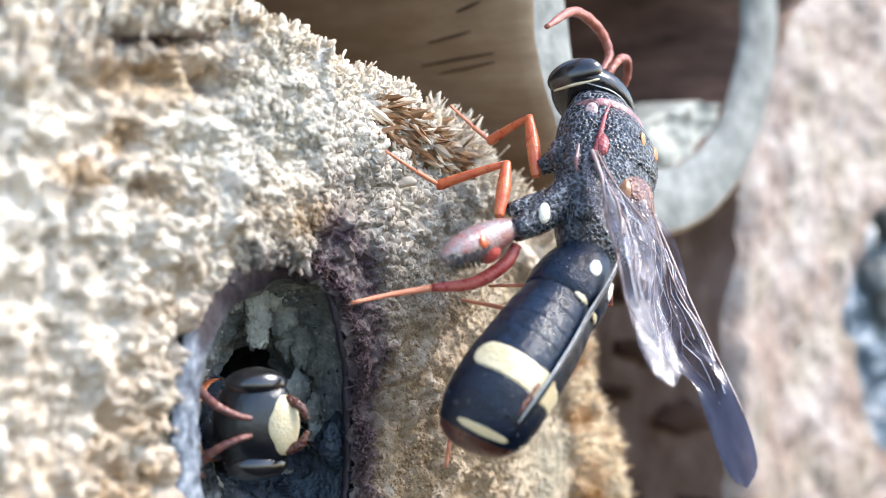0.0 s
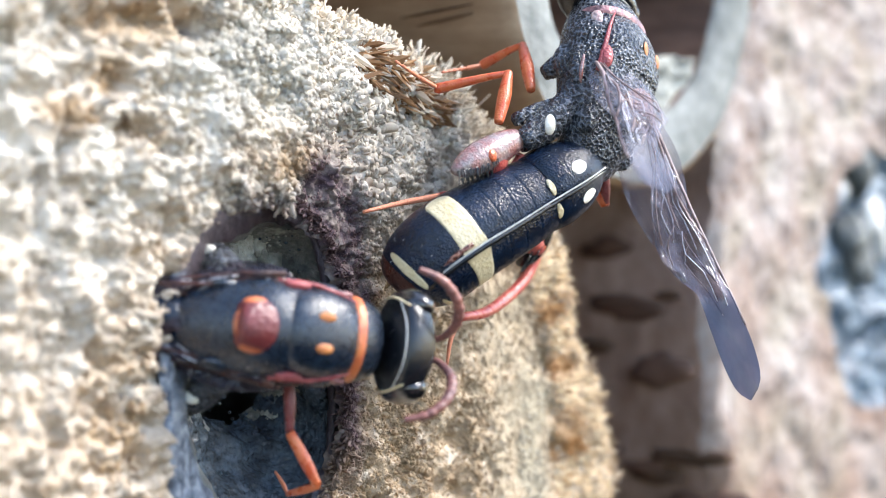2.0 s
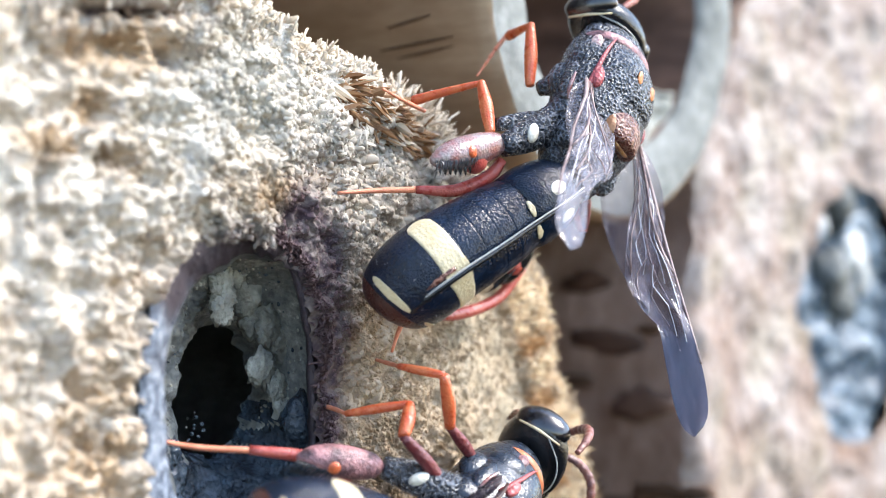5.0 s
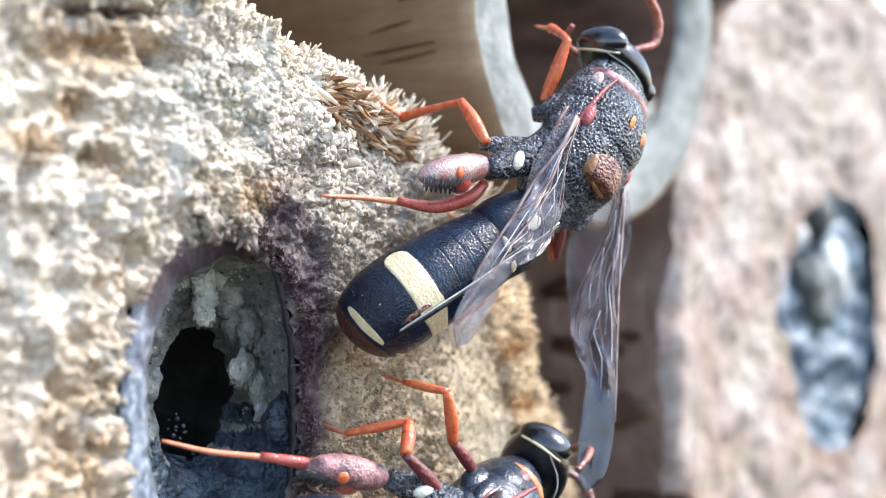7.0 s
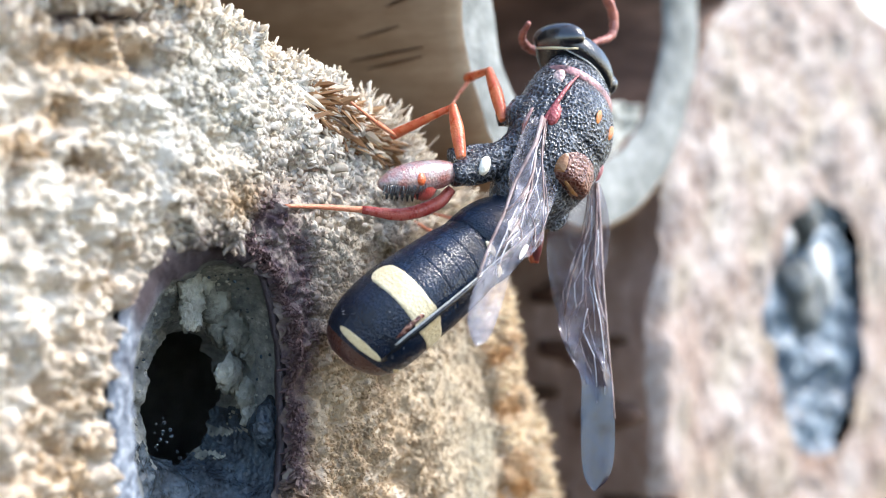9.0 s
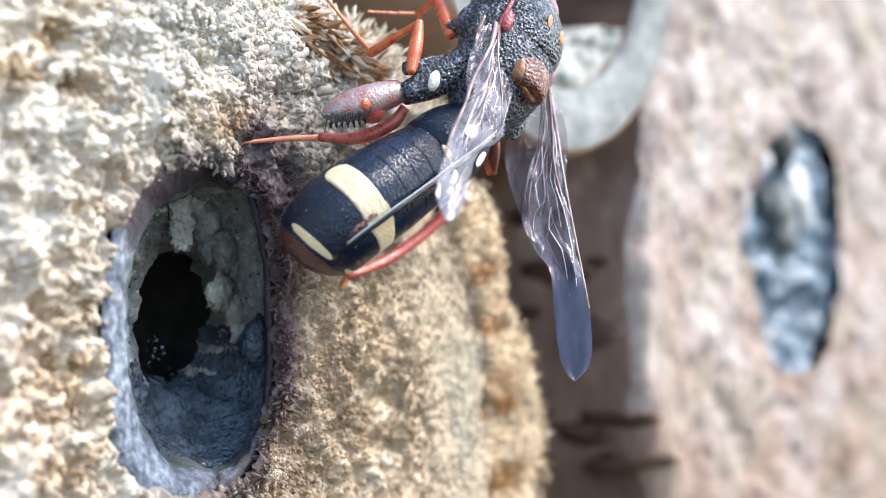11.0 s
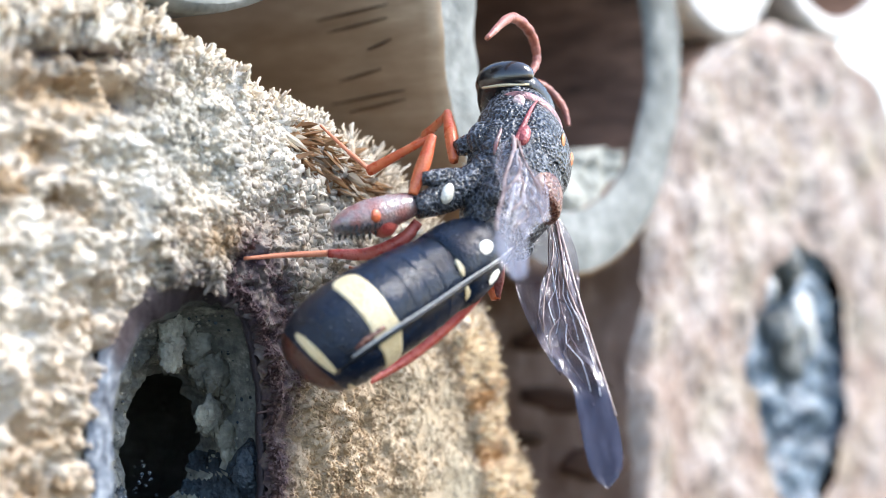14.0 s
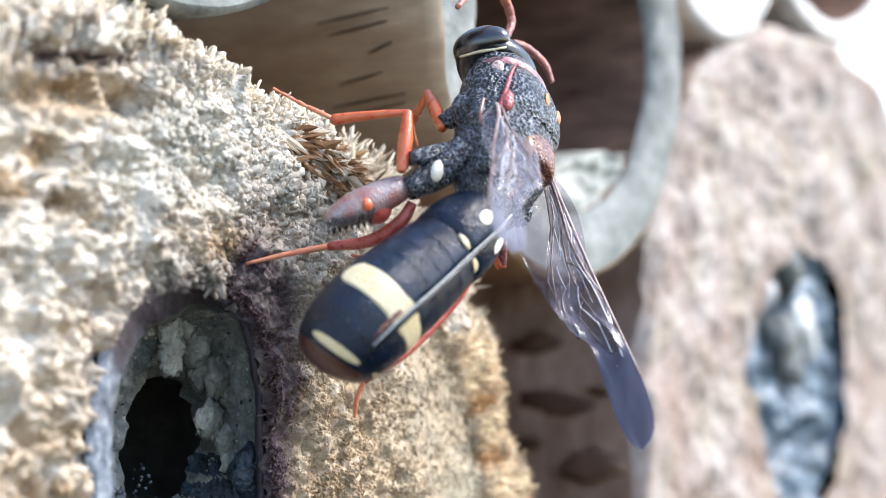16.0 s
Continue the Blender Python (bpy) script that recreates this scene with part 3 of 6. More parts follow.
def flakes(log):
    """Torn fibre ends: a coat of small upright scales on the sawn end, longer hairs at its rim."""
    rng = np.random.default_rng(4)

    def scales(name, count, size, mat, where, label, lean=(0.25, -0.75, 0.45)):
        verts, tint, faces = [], [], []
        made = tries = 0
        while made < count and tries < count * 14:
            tries += 1
            got = where()
            if got is None:
                continue
            x, z, big, along = got
            e = hole_at(x, z)
            if x > -2 and z < 0 and big < 1.1 and 0.68 < np.hypot(*(np.array((x, z)) - LOG_C)) / 17.2 < 0.84 and rng.uniform() < 0.75:
                continue
            q = np.array((x, z)) - LOG_C
            if e < 1.03 or np.hypot(*q) > log_radius(math.atan2(q[1], q[0])) + 0.05:
                continue
            edge = max(0, 1 - (log_radius(math.atan2(q[1], q[0])) - np.hypot(*q)) / 0.9)
            base = np.array((x, 0.75 * edge ** 2 - face_height(x, z) + 0.03, z))
            d = np.array(along if along is not None else lean) + rng.normal(0, 0.28, 3)
            d /= np.linalg.norm(d)
            side = np.cross(d, rng.normal(0, 1, 3))
            side /= np.linalg.norm(side) + 1e-9
            thin = np.cross(d, side)
            length = size * big * rng.uniform(0.6, 1.5)
            w = length * rng.uniform(0.28, 0.5) if big < 1.1 else length * rng.uniform(0.16, 0.32) if big < 2 else size * rng.uniform(0.25, 0.55)
            bend = rng.normal(0, 0.14, 3) * length
            k = len(verts)
            verts += [base + side * w, base + thin * w * 0.5, base - side * w, base - thin * w * 0.5]
            mid = base + d * length * (0.75 if big < 1.1 else 0.6) + bend
            verts += [mid + side * w * 0.95, mid + thin * w * 0.45, mid - side * w * 0.95, mid - thin * w * 0.45, base + d * length + bend * 1.7]
            faces += [(k, k + 1, k + 5, k + 4), (k + 1, k + 2, k + 6, k + 5), (k + 2, k + 3, k + 7, k + 6), (k + 3, k, k + 4, k + 7)]
            faces += [(k + 4, k + 5, k + 8), (k + 5, k + 6, k + 8), (k + 6, k + 7, k + 8), (k + 7, k + 4, k + 8)]
            tint += [stains(x, z)] * 9
            made += 1
        ob = obj(name, verts, faces, mat, False, log, label, np.array(tint))
        tagged(ob, kind="stuff")

    def rim_at(lo, hi, inset):
        def pick():
            a = math.radians(rng.uniform(lo, hi))
            r = log_radius(a) - abs(rng.normal(0, inset)) - 0.01
            return LOG_C[0] + r * math.cos(a), LOG_C[1] + r * math.sin(a)
        return pick

    def blotch(x, z):
        """Brown blotches on the inner half of the rim's pile."""
        a, r = math.atan2(z - LOG_C[1], x - LOG_C[0]), math.hypot(x - LOG_C[0], z - LOG_C[1]) / 17.2
        return [min(1, max(0, (-0.08 + 2.0 * noise.noise((a * 17, r * 4, 2)) + 0.35 * noise.noise((a * 45, r * 12, 5))) * min(1, max(0, (0.95 - r) / 0.05)))), 0, 0]

    def nap(name, count, radius, label, mat=M_FLAKE, where=None, slim=(1.6, 3.2), lean=(0.30, -0.75, 0.40), curl=0.25, thin=0.7, flat=None):
        """Short blunt fibre ends that stand close together and lean one way."""
        base, tint, big = [], [], []
        while len(base) < count:
            x, z = where() if where else (rng.uniform(-19.5, 7), rng.uniform(-11.5, 8))
            q = np.array((x, z)) - LOG_C
            far = log_radius(math.atan2(q[1], q[0]))
            r = np.hypot(*q)
            if hole_at(x, z) < 1.05 or r > far:
                continue
            if not where and (rng.uniform() < 0.70 * worn(x, z) or (r > 0.845 * 17.2 and x > 0 and z < 1)):
                continue
            if not where and (x < -10 or z > 0.4) and rng.uniform() < (0.93 if x < -12.5 else 0.72):
                continue
            edge = max(0, 1 - (far - r) / 0.9)
            base.append((x, 0.75 * edge ** 2 - face_height(x, z) + 0.03, z))
            tint.append(blotch(x, z) if mat is M_RIM else stains(x, z))
            big.append((1.0 + 0.6 * noise.noise((x * 0.6, 3, z * 0.6))) * (1 - 0.45 * min(1, tint[-1][1])) * (1.55 if x < -11 else 0.72 if x > -6 and z < 0 else 1.0))
        b, k = np.array(base), np.array(big)[:, None]
        d = np.array(lean) + rng.normal(0, 0.26, b.shape)
        if lean[0] == 0:  # away from the log's middle
            out = (b - (LOG_C[0], 0, LOG_C[1])) * (1, 0, 1)
            d += 0.85 * out / np.linalg.norm(out, axis=1)[:, None]
        d /= np.linalg.norm(d, axis=1)[:, None]
        u = np.cross(d, rng.normal(0, 1, b.shape))
        if flat is not None:  # scales that lie over one another like shingles
            u = np.cross(d, (0.0, -1.0, 0.0)) + rng.normal(0, flat, b.shape)
            u -= d * (u * d).sum(1)[:, None]
        u /= np.linalg.norm(u, axis=1)[:, None]
        w = np.cross(d, u)
        r = radius * k * rng.uniform(0.6, 1.4, (len(b), 1))
        long = r * rng.uniform(*slim, (len(b), 1))
        droop = rng.normal(0, curl, b.shape) * long
        parts_ = []
        for up, wide in ((0.0, 1.0), (0.55, 1.05), (0.9, 0.75)):
            for i in range(5):
                a = i * 2 * math.pi / 5
                torn = rng.uniform(0.45, 1.45, (len(b), 1))
                parts_.append(b + d * long * (up + (rng.uniform(-0.22, 0.22, (len(b), 1)) if up else 0)) + droop * up * up + (u * math.cos(a) + thin * w * math.sin(a)) * r * wide * torn)
        parts_.append(b + d * long * rng.uniform(0.75, 1.05, (len(b), 1)) + droop)
        verts = np.stack(parts_, 1).reshape(-1, 3)
        one = [(j * 5 + i, j * 5 + (i + 1) % 5, j * 5 + 5 + (i + 1) % 5, j * 5 + 5 + i) for j in (0, 1) for i in range(5)]
        cap = [(10 + i, 10 + (i + 1) % 5, 15) for i in range(5)]
        n = np.arange(len(b))[:, None, None] * 16
        faces = (np.array(one)[None] + n).reshape(-1, 4).tolist() + (np.array(cap)[None] + n).reshape(-1, 3).tolist()
        ob = obj(name, verts, faces, mat, True, log, label, np.repeat(np.array(tint), 16, 0))
        tagged(ob, kind="stuff")

    nap("fibre_nap", 36000, 0.072, "dense nap of pale torn fibre ends", slim=(0.5, 1.5), lean=(0.35, -0.60, 0.20), curl=0.35, thin=0.6, flat=0.9)
    nap("shaggy_nap", 3200, 0.10, "shaggy pale torn fibres", M_FLAKE, lambda: (rng.normal(-5.4, 3.0), rng.normal(2.7, 1.4)), (0.7, 1.7), (0.8, -0.32, 0.0), 0.4, 0.3, 0.4)
    nap("rim_fringe", 9000, 0.028, "frayed pale fibres along the rim", M_FIBRE, rim_at(-24, 60, 0.30), (7.0, 22.0), (0, -0.35, 0.0), 0.25, 0.5)
    nap("rim_floss", 1400, 0.022, "loose pale hairs standing off the rim", M_FIBRE, rim_at(-24, 30, 0.12), (18.0, 34.0), (0, -0.1, 0.0), 0.3, 0.5)

    def bore_edge():
        b = math.radians(rng.uniform(-75, 100))
        x, z = HOLE_C + HOLE_R * hole_ring(b) * rng.uniform(1.052, 1.13)
        return x, z

    nap("bore_edge_nap", 3200, 0.06, "tar-dark fibres fraying over the nest hole's edge", M_FLAKE, bore_edge, (4.0, 8.0), (-0.9, -0.32, -0.05), 0.3, 0.5)

    def band():
        a = math.radians(rng.uniform(-24, 34))
        r = 17.2 * rng.uniform(0.838, 0.985)
        return LOG_C[0] + r * math.cos(a), LOG_C[1] + r * math.sin(a)

    nap("rim_nap", 16000, 0.034, "tan and brown fibre pile along the rim", M_RIM, band, (7.0, 15.0), (0, -0.42, -0.05), 0.22, 0.5)
    nap("upper_rim_fringe", 3600, 0.095, "shaggy pale fibres along the upper rim", M_FIBRE, rim_at(42, 122, 0.6), (1.0, 2.6), (0, -0.5, 0.1), 0.4, 0.25, 0.6)

    def tuft():
        s = rng.uniform(0, 1)
        x, z = -6.3 + 3.6 * s + rng.normal(0, 0.3), 4.1 - 1.15 * s + rng.normal(0, 0.28)
        return x, z, 2.4, (0.85, -0.14, -0.40)

    scales("brown_tuft", 1000, 0.21, M_BROWNFIBRE, tuft, "brown torn strands at the rim", (0.7, -0.5, -0.2))
    scales("pale_tuft", 420, 0.22, M_FIBRE, tuft, "pale torn blades among the brown strands", (0.7, -0.5, -0.2))


def tube(name, label, centre, outer, wall, length, start=0.0, skin=M_CANE, cut=M_CUT, lining=M_INNER, lean=0.0):
    """A hollow stalk along y with its grey cut edge towards the open."""
    thing = empty(name, label, "tube", "hollow stalks of the stack")
    a = np.arange(120) * 2 * math.pi / 120

    def ring(r, y, key):
        rr = [r * (1 + 0.012 * noise.noise((math.cos(b) * 2, math.sin(b) * 2, key)) + 0.004 * noise.noise((math.cos(b) * 12, math.sin(b) * 12, y))) for b in a]
        return [(centre[0] + q * math.cos(b) + lean * y, y + 0.10 * noise.noise((math.cos(b) * 6, math.sin(b) * 6, key + r)), centre[1] + q * math.sin(b)) for q, b in zip(rr, a)]

    inner = outer - wall
    v, f = rings([ring(outer - 0.25, start + 0.0, 1), ring(outer - 0.05, start + 0.15, 1), ring(outer, start + 0.6, 1), ring(outer, start + 2, 1), ring(outer, start + 8, 1), ring(outer + 0.15, start + 20, 1), ring(outer, length, 1)], False)
    obj("skin", v, f, skin, True, thing, "tan fibrous outer skin")
    v, f = rings([ring(inner + 0.02, start + 0.35, 1), ring(inner + 0.15, start + 0.08, 1), ring((inner + outer) / 2, start - 0.02, 1), ring(outer - 0.25, start, 1)], False)
    obj("cut_edge", v, f, cut, True, thing, "grey weathered cut edge")
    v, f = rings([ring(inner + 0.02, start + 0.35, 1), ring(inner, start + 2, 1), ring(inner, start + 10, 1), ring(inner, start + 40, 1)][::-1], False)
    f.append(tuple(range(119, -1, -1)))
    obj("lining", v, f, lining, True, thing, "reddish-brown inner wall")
    return thing


def big_tube():
    thing = tube("bamboo_tube", "hollow bamboo tube with grey cut edge and pale plug", (8.6, 8.5), 8.0, 2.3, 80)
    # pale plug in the lower half of the opening
    v = []
    n_r, n_a = 26, 70
    for i in range(n_r):
        s = i / (n_r - 1)
        for j in range(n_a):
            u = j / (n_a - 1)
            x = 8.6 - 5.8 + 11.6 * u
            low = 8.5 - math.sqrt(max(0, 5.85 ** 2 - (x - 8.6) ** 2))
            top = 3.5 + 2.6 * max(0, u - 0.35) ** 0.6 + 0.7 * noise.noise((u * 5, 2, 1)) + 0.2 * noise.noise((u * 17, 3, 1))
            z = low + (max(top, low + 0.02) - low) * min(1, s * 1.25)
            y = 0.5 - 0.35 * lumps((x, 1, z), 1.2, 4) + 9 * max(0, s * 1.25 - 1) + 0.3 * s
            v.append((x, y, z))
    f = [(i * n_a + j, i * n_a + j + 1, (i + 1) * n_a + j + 1, (i + 1) * n_a + j) for i in range(n_r - 1) for j in range(n_a - 1)]
    obj("pith_plug", v, f, M_PLUG, True, thing, "pale grey-white pith plug")
    # dark cracks along the skin near the cut
    rng = random.Random(3)
    cracks = []
    for _ in range(12):
        b = math.radians(rng.uniform(150, 208))
        y0 = 0.7 + rng.uniform(0, 1.6)
        n = rng.uniform(0.8, 3.0)
        line = [(8.6 + 8.02 * math.cos(b + 0.012 * k), y0 + n * k / 3, 8.5 + 8.02 * math.sin(b + 0.012 * k), 0.055 * (1 - abs(k - 1.5) / 2.2)) for k in range(4)]
        cracks.append(rod(line, 5, 3))
    obj("cracking", *join(*cracks), M_BARK, True, thing, "dark cracks in the skin")["kind"] = "stuff"
    return thing


def far_log():
    log = empty("log", "pale pinkish log end with a blue-grey resin-filled nest hole", "log")
    c, hc, hr = np.array([29.0, -4.6]), np.array([27.2, -3.2]), np.array([4.5, 5.3])
    turns, steps = 300, 90
    verts = np.zeros((steps, turns, 3))
    for j in range(turns):
        a = 2 * math.pi * j / turns
        way2 = np.array((math.cos(a), math.sin(a)))
        inner = hc + hr * way2 * (1 + 0.10 * noise.noise((way2[0] * 2, way2[1] * 2, 1)) + 0.04 * noise.noise((way2[0] * 7, way2[1] * 7, 1)))
        far = 12.0
        for _ in range(12):
            q = hc + way2 * far - c
            b = math.atan2(q[1], q[0])
            far += (15.7 + 1.2 * math.exp(-((math.degrees(b) - 125) / 22) ** 2)) * (1 + 0.015 * noise.noise((math.cos(b) * 6, math.sin(b) * 6, 2))) - np.hypot(*q)
        outer = hc + way2 * far
        for i in range(steps):
            s = i / (steps - 1)
            x, z = inner + (outer - inner) * s
            edge = max(0, 1 - np.hypot(*(outer - inner)) * (1 - s) / 0.8)
            verts[i, j] = x, 0.6 * edge ** 2 - 0.35 * lumps((x, 7, z), 3.0, 4) - 0.08 * lumps((x, 3, z), 0.9, 3), z
    v, f = rings(verts, False)
    tint = []
    for x, y, z in v:
        e = math.hypot((x - hc[0]) / hr[0], (z - hc[1]) / hr[1])
        rough = 0.5 + 1.1 * noise.noise((x * 0.35, 1.0, z * 0.35))
        # brown stains thicken downwards, which also paints the lower half's shade
        rust = 0.9 * math.exp(-max(0, e - 1) / 0.10) * rough + 0.7 * max(0, noise.noise((x * 0.22, 5.0, z * 0.22)) + 0.35) * min(1, max(0, (3 - z) / 8)) + 0.75 * rough * min(1, max(0, (-5 - z) / 6))
        tint.append((min(1, max(0, rust)), 0.0, min(1, max(0, 0.9 * noise.noise((x * 0.4, 8.0, z * 0.4)) + 0.1))))
    obj("sawn_end", v, f, M_FACE2, True, log, "lumpy pinkish-white end grain with brown stains and painted lower shade", np.array(tint))
    ring_set = [verts[-1]]
    for y in (1.5, 4, 12, 40, 80):
        r = verts[-1].copy()
        for k in range(turns):
            r[k, [0, 2]] = c + (verts[-1][k, [0, 2]] - c) * (1 - 0.01 - 0.03 * max(0, noise.noise((r[k, 0] * 0.4, y * 0.3, r[k, 2] * 0.4))))
        r[:, 1] = y
        ring_set.append(r)
    v, f = rings(ring_set, False)
    obj("bark", v, f, M_BARK_PALE, True, log, "brown flaking bark")
    # resin in the hole
    v = []
    for i in range(30):
        for j in range(90):
            s, b = i / 29, 2 * math.pi * j / 90
            x, z = hc + hr * 1.12 * s * np.array((math.cos(b), math.sin(b)))
            v.append((x, 0.75 - 0.7 * lumps((x, 6, z), 1.3, 4) - 0.3 * s ** 4, z))
    _, f = rings(np.array(v).reshape(30, 90, 3), False)
    obj("resin_stopper", v, f, M_BLUE, True, log, "glossy blue-grey resin stopper")
    rng = random.Random(8)
    for x, z, r, m in ((25.0, 0.3, 0.4, M_CRYSTAL), (27.6, -0.7, 0.75, M_CRYSTAL), (28.6, -1.8, 0.6, M_CRYSTAL), (26.6, 0.9, 0.55, M_ORANGE), (25.8, -1.6, 1.0, M_BORE), (26.9, -2.6, 0.8, M_BORE), (26.2, 1.7, 1.0, M_BORE)):
        bv, bf = ball((0, 0, 0), (1, 0.7, 1.2), 16)
        bv = np.array([q * r * (1 + 0.4 * lumps(q + (x, 0, z), 0.9, 3)) + (x, 0.5, z) for q in bv])
        obj("resin_lump", bv, bf, m, True, log)
    # flakes of bark on its side
    for k in range(40):
        b = math.radians(rng.uniform(150, 205))
        y, r = rng.uniform(1.0, 14), 15.5
        x, z = c[0] + r * math.cos(b), c[1] + r * math.sin(b)
        bv, bf = ball((0, 0, 0), (0.25, rng.uniform(0.6, 1.8), rng.uniform(0.2, 0.7)), 12)
        bv = np.array([q * (1 + 0.5 * lumps(q + (x, y, z), 0.7, 3)) + (x - 0.1, y, z) for q in bv])
        obj("bark_flake", bv, bf, rng.choice((M_BARK, M_BARK_PALE, M_INNER)), True, log)
    return log


log_near = near_log()
flakes(log_near)
big_tube()
far_log()
tube("stalk", "grey stalk end lying over the pale log", (-10.6, 15.2), 8.1, 2.6, 80, 0.0, M_CUT, M_CUT, M_INNER)
tube("stalk", "pale stalk end with a dark opening beside a rusty gap", (30.5, 20.0), 9.0, 1.0, 80, 0.0, M_OVERLIT_CUT, M_OVERLIT_CUT, M_INNER)
tube("stalk", "whitish stalk end over the pinkish log", (20.1, 15.2), 5.3, 4.1, 80, 0.0, M_OVERLIT_CUT, M_OVERLIT_CUT, M_INNER)
tube("stalk", "thin rust-brown stalk in the gap between pale stalks", (25.2, 12.6), 1.5, 0.5, 80, 3.0, M_ORANGE, M_ORANGE, M_INNER)


def rear_board():
    b = np.array([(x, y, z) for x in (-70, 80) for y in (79, 84) for z in (-60, 70)], float)
    faces = [(0, 1, 3, 2), (4, 6, 7, 5), (0, 4, 5, 1), (2, 3, 7, 6), (0, 2, 6, 4), (1, 5, 7, 3)]
    tagged(obj("wall_rear", b, faces, M_BOARD, False), "dark wooden board behind the stack", "wall", kind="structure")


rear_board()

# ---- the wasps ----
PETIOLE = (-2.36, 0.0, -0.9)
BASE_L, BASE_R = (0.0, 1.68, 0.0), (0.0, -1.68, 0.0)


def put(name, shape, mat, parent, label="", smooth=True, at=None):
    """A part of a wasp; at: the joint, in its parent's space, on which it turns (the shape is given round that joint)."""
    ob = obj(name, *shape, mat, smooth, parent, label)
    if at:
        ob.location = Vector(at) * MM
    return ob


def shell_patch(sections, s0, s1, a0, a1, lift=0.02, seg=14, rows_n=8, rise=0.0, square=1.0):
    """A coloured patch over part of a lofted body: x from s0 to s1, angles a0 to a1 in degrees from the left side upwards."""
    c = smooth_line(sections, 6)
    c = c[np.argsort(c[:, 0])]
    out = []
    for i in range(rows_n):
        u = i / (rows_n - 1)
        x = s0 + (s1 - s0) * u
        w, z, h = (np.interp(x, c[:, 0], c[:, k]) for k in (1, 2, 3))
        half = math.sqrt(max(0.0, 1 - (2 * u - 1) ** 2)) ** square
        mid, span = (a0 + a1) / 2, (a1 - a0) / 2
        row = []
        for j in range(seg):
            b = radians(mid + span * (0.15 + 0.85 * half) * (2 * j / (seg - 1) - 1))
            up = rise + lift * math.sin(math.pi * min(1, max(0, j / (seg - 1)))) ** 0.5
            row.append((x, (w + up) * math.cos(b), z + (h + up) * math.sin(b)))
        out.append(row)
    p = np.array(out)
    faces = [(i * seg + j, i * seg + j + 1, (i + 1) * seg + j + 1, (i + 1) * seg + j) for i in range(rows_n - 1) for j in range(seg - 1)]
    return p.reshape(-1, 3), faces


ABDOMEN = [(0.15, 0.3, 0.0, 0.3), (-0.25, 0.8, 0.0, 0.75), (-0.9, 1.12, 0.02, 1.05), (-1.7, 1.25, 0.05, 1.18), (-2.3, 1.20, 0.06, 1.14), (-3.2, 1.27, 0.06, 1.22),
           (-4.2, 1.34, 0.05, 1.30), (-5.2, 1.38, 0.0, 1.33), (-6.0, 1.38, -0.03, 1.32), (-6.6, 1.28, -0.06, 1.22), (-7.05, 1.06, -0.10, 1.02), (-7.3, 0.74, -0.12, 0.72), (-7.42, 0.25, -0.12, 0.25)]


def droop(shape):
    """Bends the abdomen's hind third down and to one side."""
    p = np.array(shape[0], float)
    down, across = np.array((-0.80, -0.60)), np.array((0.60, -0.80))
    bow, start = 3.2, -4.75
    turn = np.clip(start - p[:, 0], 0, None) / bow
    d, a = p[:, 1:] @ down, p[:, 1:] @ across
    bent = start - bow * np.sin(turn) + d * np.sin(turn)
    d2 = bow * (1 - np.cos(turn)) + d * np.cos(turn)
    p[:, 0] = np.where(turn > 0, bent, p[:, 0])
    p[:, 1:] = d2[:, None] * down + a[:, None] * across
    return p, shape[1]


def cut_hull(sections, x0, x1, grow=0.0, n=9, seg=36, taper=0.0, lip=0.045):
    """A length of a lofted body, from x0 back to x1, slightly grown, with its hind edge turned in."""
    c = smooth_line(sections, 8)
    c = c[np.argsort(c[:, 0])]
    rows_ = []
    for i in range(n):
        u = i / (n - 1)
        x = x0 + (x1 - x0) * u
        w, z, h = (np.interp(x, c[:, 0], c[:, k]) for k in (1, 2, 3))
        g = grow - taper * (1 - u)
        rows_.append((x, w + g, z, h + g))
    rows_.append((x1 - 0.03, rows_[-1][1] - lip, rows_[-1][2], rows_[-1][3] - lip))
    a = np.arange(seg) * 2 * np.pi / seg
    return rings([np.stack([np.full(seg, x), np.cos(a) * max(w, 0.01), z + np.sin(a) * max(h, 0.01)], 1) for x, w, z, h in rows_])


def hairs(points, normals, length, rng, spread=0.4):
    pieces = []
    for p, n in zip(points, normals):
        d = np.array(n) + rng.normal(0, spread, 3)
        d /= np.linalg.norm(d)
        m = np.array(p) + d * length * 0.5 + rng.normal(0, 0.02, 3)
        e = np.array(p) + d * length * rng.uniform(0.7, 1.2)
        pieces.append(rod([(*p, 0.004), (*m, 0.003), (*e, 0.002)], 3, 1))
    return join(*pieces)


